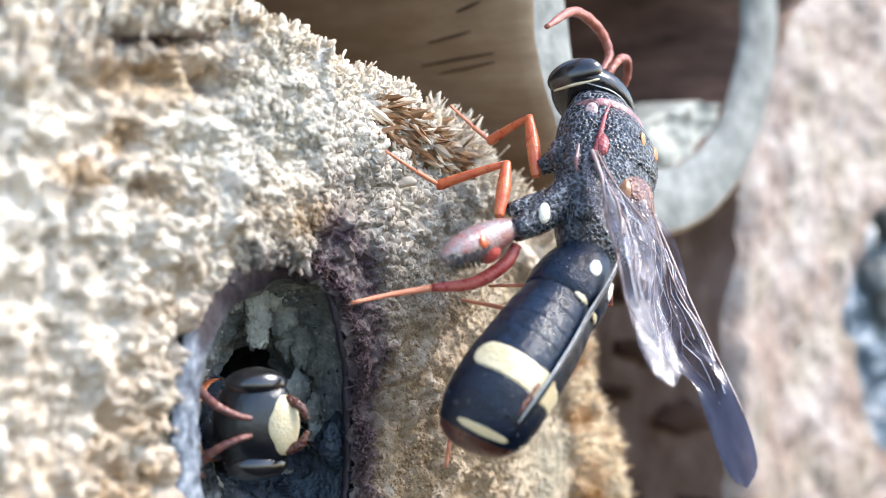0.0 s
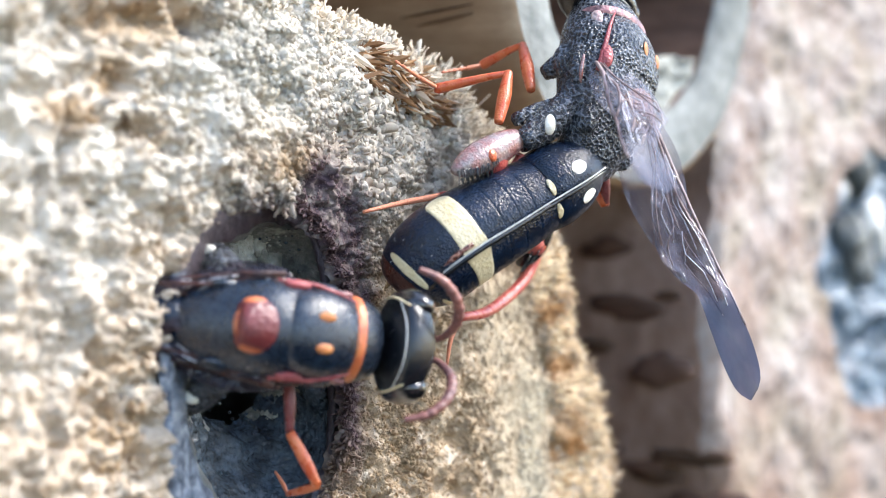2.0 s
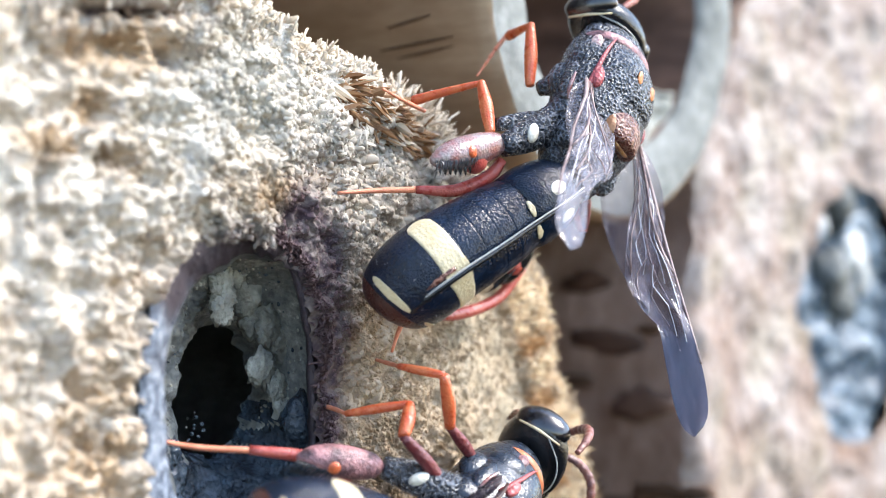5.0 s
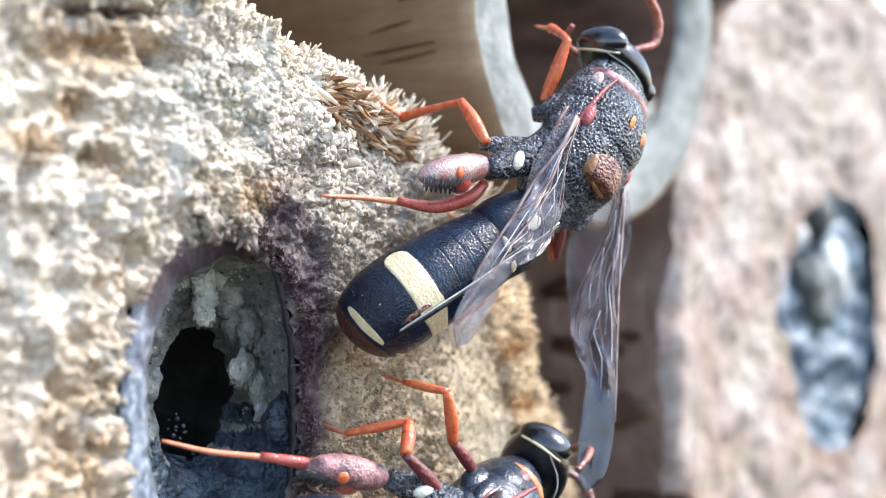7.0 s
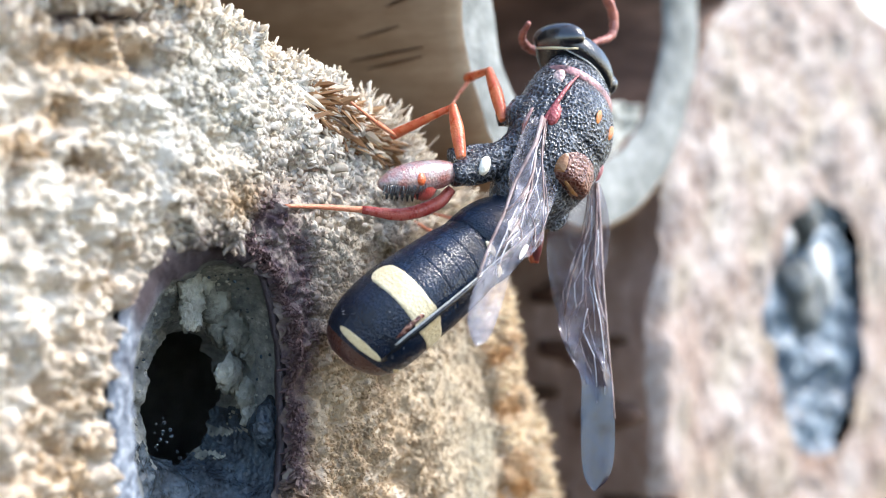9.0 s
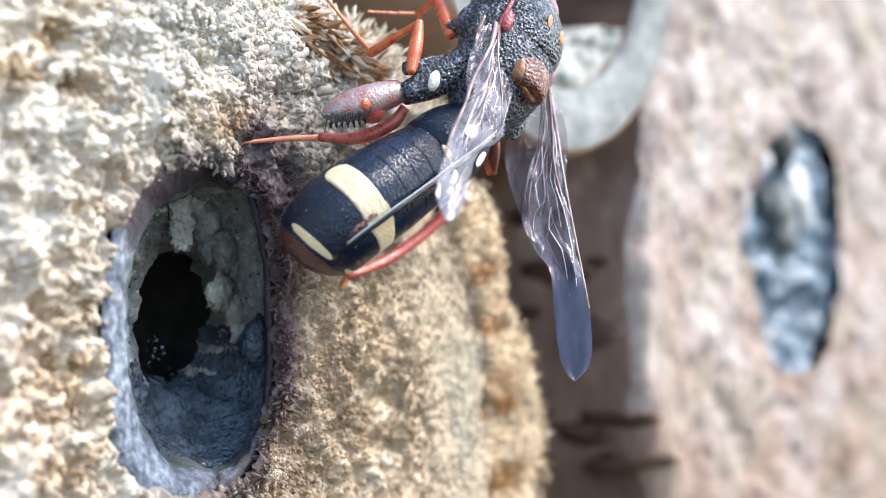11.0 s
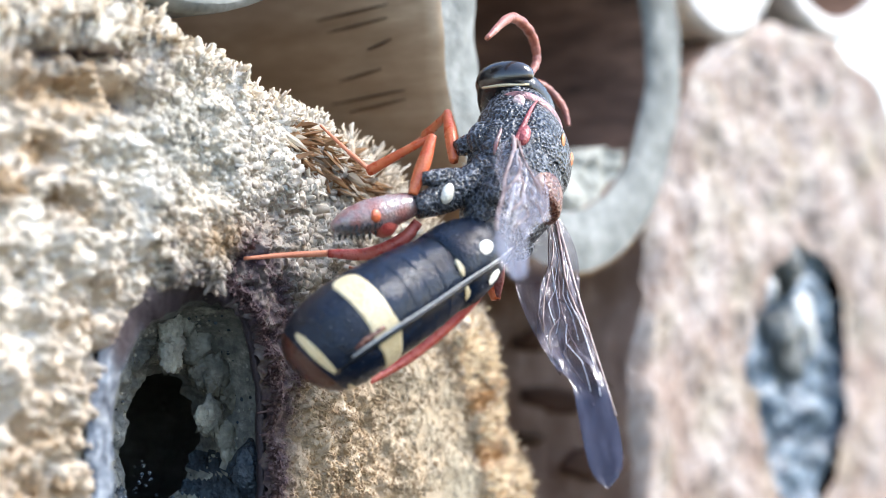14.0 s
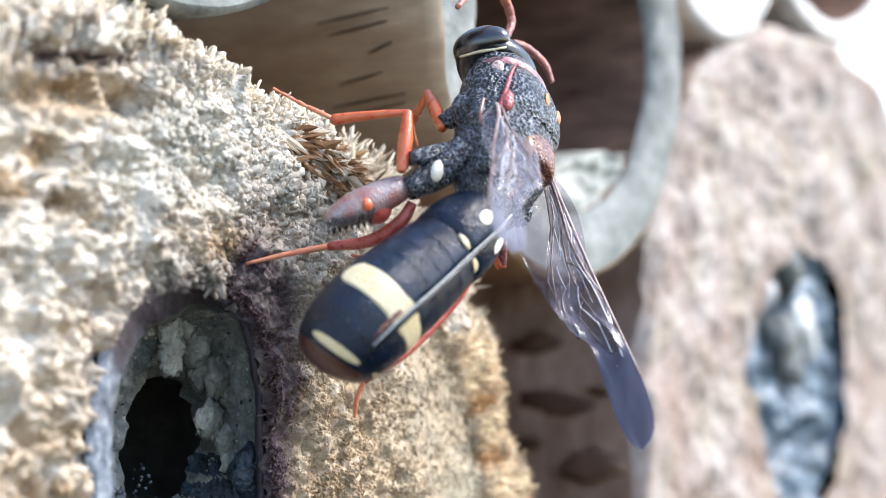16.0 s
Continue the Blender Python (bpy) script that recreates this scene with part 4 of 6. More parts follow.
def wing(wasp, name, base, side, long, scale=1.0, film_mat=M_WING):
    """A folded fore wing with the hind wing under it, on its joint; it points along x, its fore edge along y."""
    mem = []
    nu, nv = 40, 9
    fore_line = smooth_line([(0, 0.10), (0.15, 0.16), (0.35, 0.22), (0.6, 0.36), (0.8, 0.46), (0.93, 0.38), (0.985, 0.14), (1.0, -0.02)], 6)
    hind_line = smooth_line([(0, -0.08), (0.15, -0.22), (0.30, -0.62), (0.45, -0.86), (0.56, -0.62), (0.63, -0.34), (0.75, -0.34), (0.88, -0.34), (0.96, -0.26), (1.0, -0.06)], 6)
    for i in range(nu):
        u = i / (nu - 1)
        fore, hind = np.interp(u, fore_line[:, 0], fore_line[:, 1]), np.interp(u, hind_line[:, 0], hind_line[:, 1])
        crumple = min(1, u * 5) * max(0.12, min(1, (0.72 - u) / 0.15))
        for j in range(nv):
            v = j / (nv - 1)
            y = (hind + (fore - hind) * v) * scale
            z = crumple * (0.13 * math.sin(v * 9 + 2 * u) + 0.26 * noise.noise((u * 9, v * 4, side)) + 0.12 * noise.noise((u * 21, v * 8, side))) + 0.08 * math.sin(u * 2.6) * side
            mem.append((u * long, side * -y, z))
    quads = [(i * nv + j, i * nv + j + 1, (i + 1) * nv + j + 1, (i + 1) * nv + j) for i in range(nu - 1) for j in range(nv - 1)]
    w = put(name, (mem, quads), film_mat, wasp, "clear smoky folded wing with a violet tip and brown veins", False, base)
    w.data.polygons.foreach_set("use_smooth", [q[0] // nv > 0.64 * nu for q in quads])
    m = np.array(mem).reshape(nu, nv, 3)

    def vein(path, r):
        return rod([(*m[i, j], r * (1 - 0.5 * i / nu)) for i, j in path], 6, 2)

    for path, r in (([(0, 8), (6, 8), (12, 8), (18, 8), (24, 8), (30, 8)], 0.06), ([(0, 7), (5, 6), (10, 6), (15, 7), (18, 8)], 0.05), ([(0, 4), (6, 4), (12, 4), (18, 5), (24, 6)], 0.035),
                    ([(0, 3), (6, 2), (12, 1), (17, 1)], 0.03), ([(12, 4), (14, 6), (16, 7)], 0.03), ([(15, 4), (17, 2), (20, 1)], 0.025), ([(18, 5), (20, 3), (24, 3), (28, 4)], 0.025), ([(0, 0), (7, 0), (14, 0), (22, 0)], 0.02)):
        put("vein", vein(path, r), M_TAIL if film_mat is M_WING_SHADED else M_VEIN, w)
    # thin pale rods drawn on the folds as the membrane's painted highlights
    for path in ([(2, 5), (5, 5), (9, 6), (12, 5)], [(6, 7), (9, 7), (13, 6)]) if film_mat is M_WING_SHADED else ([(2, 5), (5, 5), (9, 6), (12, 5), (15, 6), (19, 6)], [(3, 3), (7, 4), (10, 3), (14, 4), (17, 3)], [(6, 7), (9, 7), (13, 6), (17, 7), (22, 7), (27, 6)], [(8, 2), (11, 3), (13, 2), (16, 3)], [(16, 5), (19, 4), (22, 5), (26, 4)]):
        put("crease", rod([(*(m[i, j] + (0, 0, 0.02)), 0.016) for i, j in path], 5, 2), M_FOLD_GLINT, w, "pale crease")
    hw = []
    nu2, nv2 = 18, 6
    for i in range(nu2):
        u = i / (nu2 - 1)
        half = 0.75 * math.sin(math.pi * min(1, 0.12 + 0.88 * u) ** 0.8) * scale
        for j in range(nv2):
            v = j / (nv2 - 1)
            hw.append((u * long * 0.58 - 0.1, side * (0.35 + half * (2 * v - 1) + 0.35 * u), -0.25 - 0.2 * u + 0.1 * noise.noise((u * 5, v * 3, 4))))
    q2 = [(i * nv2 + j, i * nv2 + j + 1, (i + 1) * nv2 + j + 1, (i + 1) * nv2 + j) for i in range(nu2 - 1) for j in range(nv2 - 1)]
    put("hind_wing", (hw, q2), film_mat, w, "clear hind wing")
    return w


def leg_parts(wasp, name, label, pieces, at):
    """A leg on its joint: pieces are (part name, line of points with radii, material)."""
    at_v = np.array(at)
    root = None
    for part_name, line, mat in pieces:
        line = [(x - at_v[0], y - at_v[1], z - at_v[2], r) for x, y, z, r in line]
        shape = rod(line, 12, 5)
        if root is None:
            root = put(name, shape, mat, wasp, label, True, at)
        else:
            put(part_name, shape, mat, root)
    return root


def jointed_leg(wasp, name, lengths, thick):
    """A slender leg of femur, shin and foot, each on its own joint and built along x. Returns the three."""
    f, s, t = lengths
    femur = put(name, rod([(-0.25, 0, 0, thick * 0.7), (0, 0, 0, thick * 0.9), (f * 0.45, 0.02, 0, thick * 1.12), (f * 0.85, 0, 0, thick * 0.85), (f + 0.05, 0, 0, thick * 0.62)], 14, 5), M_RED, wasp, "slender orange-red jointed leg")
    shin = put("tibia", rod([(-0.05, 0, 0, thick * 0.5), (s * 0.3, 0.03, 0, thick * 0.62), (s * 0.75, 0.02, 0, thick * 0.78), (s, 0, 0, thick * 0.85), (s + 0.07, 0, 0, thick * 0.4)], 12, 5), M_RED, femur)
    foot = [(0, 0, 0, thick * 0.34)]
    for k in range(5):
        x = t * (0.42, 0.60, 0.74, 0.86, 1.0)[k]
        foot += [(x - 0.06, 0.015 * k, 0.0, thick * (0.38 - 0.035 * k)), (x, 0.015 * k, 0.0, thick * (0.24 - 0.02 * k))]
    toes = put("tarsus", rod(foot, 9, 3), M_TARSUS, femur, "pale jointed foot")
    return femur, shin, toes


def hind_leg(wasp, side, coxa, femur, tibia, tarsus, at, femur_mat=M_SKY_SHEEN):
    """The hind leg: a stout black coxa with an ivory mark, a swollen toothed femur, a bowed shin and a thin foot."""
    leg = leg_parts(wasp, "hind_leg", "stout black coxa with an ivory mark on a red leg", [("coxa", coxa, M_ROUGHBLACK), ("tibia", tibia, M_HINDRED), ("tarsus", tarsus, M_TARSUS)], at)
    at_v = np.array(at)
    c = np.array(coxa[1][:3]) - at_v
    put("ivory_mark", ball(c + (-0.05, 0.20 * side, 0.36), (0.34, 0.20, 0.16), 14), M_WHITE, leg, "ivory mark")
    down_rng = np.random.default_rng(3)
    p0, p1 = np.array(coxa[0][:3]) - at_v, np.array(coxa[2][:3]) - at_v
    pts, nrm = [], []
    for _ in range(150):
        u, b = down_rng.uniform(0.05, 0.95), down_rng.uniform(-0.9, 2.6)
        n = np.array((0.45 * math.cos(b), 0.35 * side * math.cos(b), math.sin(b)))
        pts.append(p0 + (p1 - p0) * u + n / np.linalg.norm(n) * (0.5 - 0.12 * u))
        nrm.append(n)
    put("fuzz", hairs(pts, nrm, 0.17, down_rng, 0.3), M_HAIR, leg, "short pale hairs", False)["kind"] = "stuff"
    a, b = np.array(femur[0]) - at_v, np.array(femur[1]) - at_v
    d = (b - a) / np.linalg.norm(b - a)
    long = np.linalg.norm(b - a)
    bulge = [(*(a + d * long * s), r) for s, r in ((0, 0.12), (0.12, 0.36), (0.35, 0.47), (0.6, 0.49), (0.82, 0.38), (0.95, 0.2), (1.0, 0.08))]
    v, f = rod(bulge, 22, 5)
    fem = put("femur", (v, f), femur_mat, leg, "swollen glossy femur with red below and a toothed edge")
    down = np.array((-0.80, -0.55 * side, 0.0))
    put("red_underside", ball(a + d * long * 0.45 + down * 0.17, (0.52, 0.56, 0.40), 22), M_HINDRED, fem, "red underside")
    comb = []
    for k in range(26):
        u = 0.55 + 0.018 * k
        p = a + d * long * u + (0.0, 0.0, 0.40 * math.sqrt(max(0.05, 1 - ((u - 0.55) / 0.5) ** 2)))
        q = p + down * (0.42 + 0.1 * math.sin(k * 2.3)) + d * 0.14 + (0, 0, 0.06 * math.cos(k * 1.7))
        comb.append(rod([(*p, 0.022), (*((p + q) / 2 + (0, 0, 0.06)), 0.02), (*q, 0.008)], 4, 2))
    put("dark_comb", join(*comb), M_GLOSS, fem, "comb of dark bristles")
    put("red_spot", ball(a + d * long * 0.62 + (0, 0, 0.44), (0.20, 0.2, 0.12), 12), M_RED, fem, "small red spot")
    for k in range(8):
        p = a + d * long * (0.52 + 0.065 * k) + (0, 0, 0.2)
        q = p + down * (0.52 - 0.035 * abs(k - 2))
        put("tooth", rod([(*(p + (q - p) * 0.75), 0.06), (*(p + (q - p) * 1.05), 0.045), (*(p + (q - p) * 1.3), 0.012)], 6, 2), M_GLOSS, fem)
    return leg


def antenna(wasp_head, line, at, mat=M_ANTENNA):
    at_v = np.array(at)
    c = smooth_line([(x - at_v[0], y - at_v[1], z - at_v[2], r) for x, y, z, r in line], 4)
    # thirteen joints: a slight swelling each
    dense = smooth_line(c, 4)
    for i in range(len(dense)):
        dense[i, 3] *= 1 + 0.07 * math.cos(i * 2 * math.pi / (len(dense) / 13))
    return put("antenna", rod(dense, 10, 1), mat, wasp_head, "curved russet antenna", True, at)


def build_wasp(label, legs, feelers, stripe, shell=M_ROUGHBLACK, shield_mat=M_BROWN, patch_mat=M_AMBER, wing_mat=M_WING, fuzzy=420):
    """A stout black and yellow wasp, head along x, back along z. Returns the thing and its moving parts."""
    wasp = empty("wasp", label, "wasp", "wasps on the log")
    rng = np.random.default_rng(11)
    moving = {}
    trunk = [(-2.75, 0.55, -1.15, 0.42), (-2.4, 1.05, -1.15, 0.72), (-1.6, 1.45, -0.92, 1.10), (-0.6, 1.66, -0.62, 1.40), (0.5, 1.72, -0.6, 1.42), (1.5, 1.62, -0.62, 1.35), (2.2, 1.4, -0.68, 1.18), (2.75, 1.0, -0.8, 0.9), (2.95, 0.6, -0.85, 0.55)]
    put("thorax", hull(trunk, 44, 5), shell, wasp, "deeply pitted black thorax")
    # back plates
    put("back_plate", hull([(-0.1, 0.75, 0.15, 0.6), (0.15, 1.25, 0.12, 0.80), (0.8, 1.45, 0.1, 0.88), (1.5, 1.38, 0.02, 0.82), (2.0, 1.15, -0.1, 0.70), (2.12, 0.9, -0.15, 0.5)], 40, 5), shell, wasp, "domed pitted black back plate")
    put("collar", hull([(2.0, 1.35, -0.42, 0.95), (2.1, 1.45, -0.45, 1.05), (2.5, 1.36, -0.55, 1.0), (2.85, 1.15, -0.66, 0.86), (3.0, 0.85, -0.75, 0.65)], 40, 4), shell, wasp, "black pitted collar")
    put("collar_stripe", hull([(1.94, 1.25, -0.40, 0.93), (2.0, 1.43, -0.44, 1.045), (2.22, 1.45, -0.46, 1.05), (2.3, 1.34, -0.48, 0.98)], 40, 3), stripe, wasp, "reddish stripe on the collar")
    put("collar_mark", ball((2.72, 0.0, 0.12), (0.14, 0.55, 0.12), 14), M_YELLOW, wasp, "narrow cream mark")
    for s in (1, -1):
        put("back_spot", ball((0.95, 0.42 * s, 0.93), (0.25, 0.14, 0.05), 14), M_ORANGESPOT, wasp, "orange spot")
        put("wing_cap", ball((0.3, 1.5 * s, 0.12), (0.40, 0.18, 0.20), 16), M_PINK, wasp, "pinkish red wing cap")
        put("flank_stripe", rod([(-0.2, 1.60 * s, -0.1, 0.09), (0.7, 1.58 * s, 0.12, 0.08), (1.5, 1.38 * s, 0.2, 0.05), (2.0, 1.16 * s, 0.25, 0.02)], 8, 4), M_PINK, wasp, "dull red stripe above the wing base")
        put("flank_plate", ball((1.25, 1.42 * s, -0.55), (0.52, 0.34, 0.62), 18), shell, wasp)
        put("flank_mark", ball((1.72, 1.44 * s, -0.25), (0.34, 0.12, 0.22), 12), M_PALEMARK if fuzzy > 50 else M_ROSE, wasp, "pale pink mark")
        put("flank_ridge", ball((0.1, 1.60 * s, -0.75), (0.75, 0.26, 0.30), 16), shell, wasp)
        put("lower_plate", ball((0.55, 1.36 * s, -1.25), (0.62, 0.36, 0.46), 18), shell, wasp)
        put("hind_flank_plate", ball((-0.72, 1.46 * s, -0.95), (0.50, 0.30, 0.52), 18), shell, wasp)
        put("pale_streak", rod([(-0.55, 1.70 * s, -0.62, 0.03), (-0.2, 1.84 * s, -0.55, 0.07), (0.3, 1.86 * s, -0.45, 0.04)], 8, 4), M_SKY_SHEEN, wasp, "silvery streak of fine hair")
        put("side_spur", ball((-1.5, 1.28 * s, -0.62), (0.55, 0.30, 0.40), 16), shell, wasp)
    put("scutellum", hull([(-1.40, 0.36, 0.35, 0.35), (-1.27, 0.74, 0.35, 0.52), (-0.85, 0.92, 0.32, 0.58), (-0.40, 0.84, 0.3, 0.56), (-0.2, 0.5, 0.25, 0.45)], 32, 5), shield_mat, wasp, "domed reddish-brown shield")
    shield = [(-1.40, 0.36, 0.35, 0.35), (-1.27, 0.74, 0.35, 0.52), (-0.85, 0.92, 0.32, 0.58), (-0.40, 0.84, 0.3, 0.56), (-0.2, 0.5, 0.25, 0.45)]
    for a0, a1 in ((-22, 34), (146, 202)):
        put("scutellum_patch", shell_patch(shield, -0.5, -1.37, a0, a1, 0.025), patch_mat, wasp, "amber yellow patch on the shield")
    put("shield_rim", rod([(-1.12, 0.62, 0.45, 0.05), (-1.38, 0.30, 0.52, 0.07), (-1.44, 0.0, 0.54, 0.07), (-1.38, -0.30, 0.52, 0.07), (-1.12, -0.62, 0.45, 0.05)], 8, 4), patch_mat, wasp)
    pts, nrm = [], []
    for _ in range(fuzzy):
        x, b = rng.uniform(-2.3, 2.6), rng.uniform(-0.6, 3.7)
        w = np.interp(x, [q[0] for q in trunk], [q[1] for q in trunk])
        pts.append((x, w * math.cos(b), -0.65 + np.interp(x, [q[0] for q in trunk], [q[3] for q in trunk]) * math.sin(b)))
        nrm.append((0, math.cos(b), math.sin(b)))
    put("fuzz", hairs(pts, nrm, 0.16, rng), M_HAIR, wasp, "short pale hairs", False)["kind"] = "stuff"
    # head
    neck = (2.9, 0.1, -0.8)
    head = put("head", hull([(-0.05, 1.0, 0.0, 0.75), (0.1, 1.48, 0.0, 1.05), (0.4, 1.62, -0.05, 1.16), (0.75, 1.45, -0.12, 1.08), (1.0, 0.95, -0.2, 0.85), (1.12, 0.5, -0.28, 0.55)], 36, 5), M_GLOSS, wasp, "glossy black head", True, neck)
    moving["head"] = head
    for s in (1, -1):
        put("eye", ball((0.52, 1.20 * s, -0.05), (0.52, 0.50, 0.90), 22), M_EYE, head, "large dark glossy eye")
        put("eye_rim", rod([(0.12, 1.3 * s, -0.7, 0.03), (0.02, 1.38 * s, 0.0, 0.05), (0.12, 1.15 * s, 0.75, 0.03)], 6, 4), M_YELLOW, head, "thin cream rim behind the eye")
        put("jaw", rod([(0.85, 0.75 * s, -0.85, 0.18), (1.15, 0.55 * s, -1.15, 0.14), (1.2, 0.15 * s, -1.35, 0.05)], 8, 3), M_BROWN, head)
    put("face_plate", ball((0.78, 0.0, -0.60), (0.42, 1.0, 0.64), 24), M_YELLOW, head, "cream yellow face")
    put("nape_line", rod([(0.03, -1.3, 0.35, 0.018), (0.0, -0.65, 0.86, 0.022), (-0.01, 0.0, 1.0, 0.022), (0.0, 0.65, 0.86, 0.022), (0.03, 1.3, 0.35, 0.018)], 6, 5), M_HAIR, head, "thin pale line across the nape")
    for k, (line, at) in enumerate(feelers):
        moving["antenna%d" % k] = antenna(head, line, at, M_ANTENNA if fuzzy > 50 else M_DARKANTENNA)
    # abdomen on its stalk
    ab = put("abdomen", cut_hull(ABDOMEN, 0.15, -2.28, 0.0), M_BLACK, wasp, "blue-black abdomen with a cream band", True, PETIOLE)
    moving["abdomen"] = ab
    for x0, x1, grow, taper in ((-2.3, -3.1, 0.03, 0.05), (-3.08, -3.7, 0.034, 0.012), (-3.68, -4.3, 0.038, 0.012), (-4.28, -5.0, 0.042, 0.012)):
        put("plate", droop(cut_hull(ABDOMEN, x0, x1, grow, taper=taper, lip=0.012)), M_BLACK, ab)
    put("cream_band", droop(shell_patch(ABDOMEN, -4.96, -5.62, -6, 186, 0.012, 48, 14, 0.052, 0.3)), M_YELLOW, ab, "cream yellow band")
    put("hind_plate", droop(cut_hull(ABDOMEN, -4.97, -6.86, 0.045, 30, 48, taper=0.003, lip=0.01)), M_PITTED, ab, "large finely pitted black hind plate")
    put("tail_tip", droop(cut_hull(ABDOMEN, -6.84, -7.42, 0.043, 12, 48)), M_TAIL, ab, "chestnut tail tip")
    for s in (1, -1):
        put("cream_spot", shell_patch(ABDOMEN, -0.85, -1.45, *((56, 76) if s > 0 else (104, 124)), 0.03), M_WHITE, ab, "ivory spot")
        put("comma_mark", droop(shell_patch(ABDOMEN, -6.62, -6.81, *((16, 90) if s > 0 else (118, 192)), 0.012, 22, 12, 0.050)), M_YELLOW, ab, "cream comma mark")
        put("seam_mark", shell_patch(ABDOMEN, -2.22, -2.42, *((58, 84) if s > 0 else (96, 122)), 0.05), M_YELLOW, ab, "thin yellow seam mark")
    ov = [(-6.7, 0, 1.08, 0.11), (-5.4, 0, 1.42, 0.10), (-4.0, 0, 1.44, 0.09), (-2.6, 0, 1.34, 0.08), (-1.2, 0, 1.30, 0.07), (-0.4, 0, 1.15, 0.04)]
    put("sting_sheath", droop(rod(ov, 10, 5)), M_GLOSS, ab, "long dark sting sheath laid along the back")
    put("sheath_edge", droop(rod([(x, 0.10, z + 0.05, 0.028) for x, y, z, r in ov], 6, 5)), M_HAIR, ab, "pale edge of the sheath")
    put("groove", droop(rod([(-6.7, 0.2, 1.0, 0.09), (-6.0, 0.22, 1.22, 0.11), (-5.3, 0.22, 1.34, 0.09)], 8, 4)), M_BROWN, ab, "brown groove beside the sheath")
    pts, nrm = [], []
    for _ in range(70 if fuzzy > 50 else 40):
        x, b = rng.uniform(-6.8, -5.5) if rng.uniform() < 0.7 else rng.uniform(-2.2, -0.3), rng.uniform(-0.9, 4.0)
        c = smooth_line(ABDOMEN, 4)[::-1]
        w, z, h = (np.interp(x, c[:, 0], c[:, k]) for k in (1, 2, 3))
        pts.append((x, (w + 0.03) * math.cos(b), z + (h + 0.03) * math.sin(b)))
        nrm.append((-0.9, math.cos(b), math.sin(b)))
    put("fuzz", droop(hairs(pts, nrm, 0.08, rng, 0.2)), M_HAIR, ab, "fine pale hairs", False)["kind"] = "stuff"
    put("stalk", rod([(-2.5, 0, -0.9, 0.45), (-2.2, 0, -0.9, 0.42), (-1.9, 0, -0.85, 0.5)], 14, 3), M_BLACK, wasp)
    # legs and wings
    if legs[2][0] == "jointed_middle":
        put("coxa", rod([(-0.9, 1.2, -1.5, 0.34), (-1.3, 1.8, -2.0, 0.30), (-1.72, 2.35, -2.45, 0.20)], 14, 5), shell, wasp, "short black hip of the middle leg")
        put("coxa", rod([(0.9, 0.8, -1.3, 0.42), (0.65, 1.05, -1.7, 0.36), (0.38, 1.25, -2.08, 0.22)], 14, 5), shell, wasp, "short black hip of the front leg")
    for kind, side, data, at in legs:
        if kind in ("jointed_middle", "jointed_front"):
            key = "%s%+d" % (kind[8:], side)
            moving[key], moving[key + "_tibia"], moving[key + "_tarsus"] = jointed_leg(wasp, kind[8:] + "_leg", *data)
        elif kind == "hind":
            # of the first wasp's femora only the left wears the painted sheen
            moving["hind%+d" % side] = hind_leg(wasp, side, *data, at, M_ROSE if fuzzy < 50 else M_SKY_SHEEN if side > 0 else M_GLOSS)
        else:
            moving["%s%+d" % (kind, side)] = leg_parts(wasp, kind + "_leg", "slender orange-red jointed leg", data, at)
    moving["wing+1"] = wing(wasp, "wing", BASE_L, 1, 8.2, 1.3 if fuzzy > 50 else 1.5, M_WING_PALE if wing_mat is M_WING else wing_mat)
    moving["wing-1"] = wing(wasp, "wing", BASE_R, -1, 9.5, 1.3 if fuzzy > 50 else 1.5, wing_mat)
    return wasp, moving


def slim(points, r):
    """Leg pieces of a fore or middle leg from its joints."""
    names, mats = ("thigh", "femur", "tibia", "tarsus"), (M_CRIMSON, M_RED, M_RED, M_TARSUS)
    out = []
    for k in range(len(points) - 1):
        a, b = np.array(points[k]), np.array(points[k + 1])
        m = (a + b) / 2 + (0, 0, 0.06)
        rr = (r, r * 1.05, r * 0.72, r * 0.36)[k]
        out.append((names[k], [(*a, rr * 0.85), (*m, rr * 1.1), (*b, rr * 0.75)], mats[k]))
    return out


def flip(points):
    return [(p[0], -p[1], *p[2:]) for p in points]


def tuck(points):
    """The far side's leg, drawn in under the body."""
    return [(p[0] - 0.25 * k, -p[1] * (1, 0.75, 0.5, 0.35, 0.25)[k], p[2] - 0.15 * k) for k, p in enumerate(points)]


COXA = [(-0.98, 1.24, -1.20, 0.55), (-1.90, 1.87, -1.63, 0.48), (-2.58, 2.47, -1.96, 0.33)]
FEMUR = [(-2.26, 2.27, -2.07), (-4.14, 4.29, -2.94)]
TIBIA = [(-2.75, 2.04, -2.17, 0.15), (-3.33, 2.09, -2.50, 0.20), (-3.95, 2.48, -3.26, 0.19), (-4.27, 3.22, -4.13, 0.12)]
TARSUS = [(-4.23, 3.15, -4.13, 0.10), (-4.71, 4.03, -4.89, 0.08), (-5.26, 4.91, -5.54, 0.05)]
MID = [(-1.28, 1.39, -1.41), (-2.23, 3.24, -1.52), (-1.35, 3.94, -1.63), (-1.89, 4.16, -3.48), (-0.68, 4.46, -5.44)]
FORE = [(0.84, 1.08, -1.41), (-0.24, 2.26, -1.41), (-0.67, 3.90, -1.41), (-1.13, 3.85, -2.83), (-0.64, 3.56, -4.35)]
COXA_R = [(-1.1, -1.1, -1.3, 0.5), (-2.6, -1.0, -2.4, 0.42), (-4.2, -0.1, -3.4, 0.28)]
FEMUR_R = [(-2.11, -2.96, -3.91), (-3.62, -3.14, -5.00)]
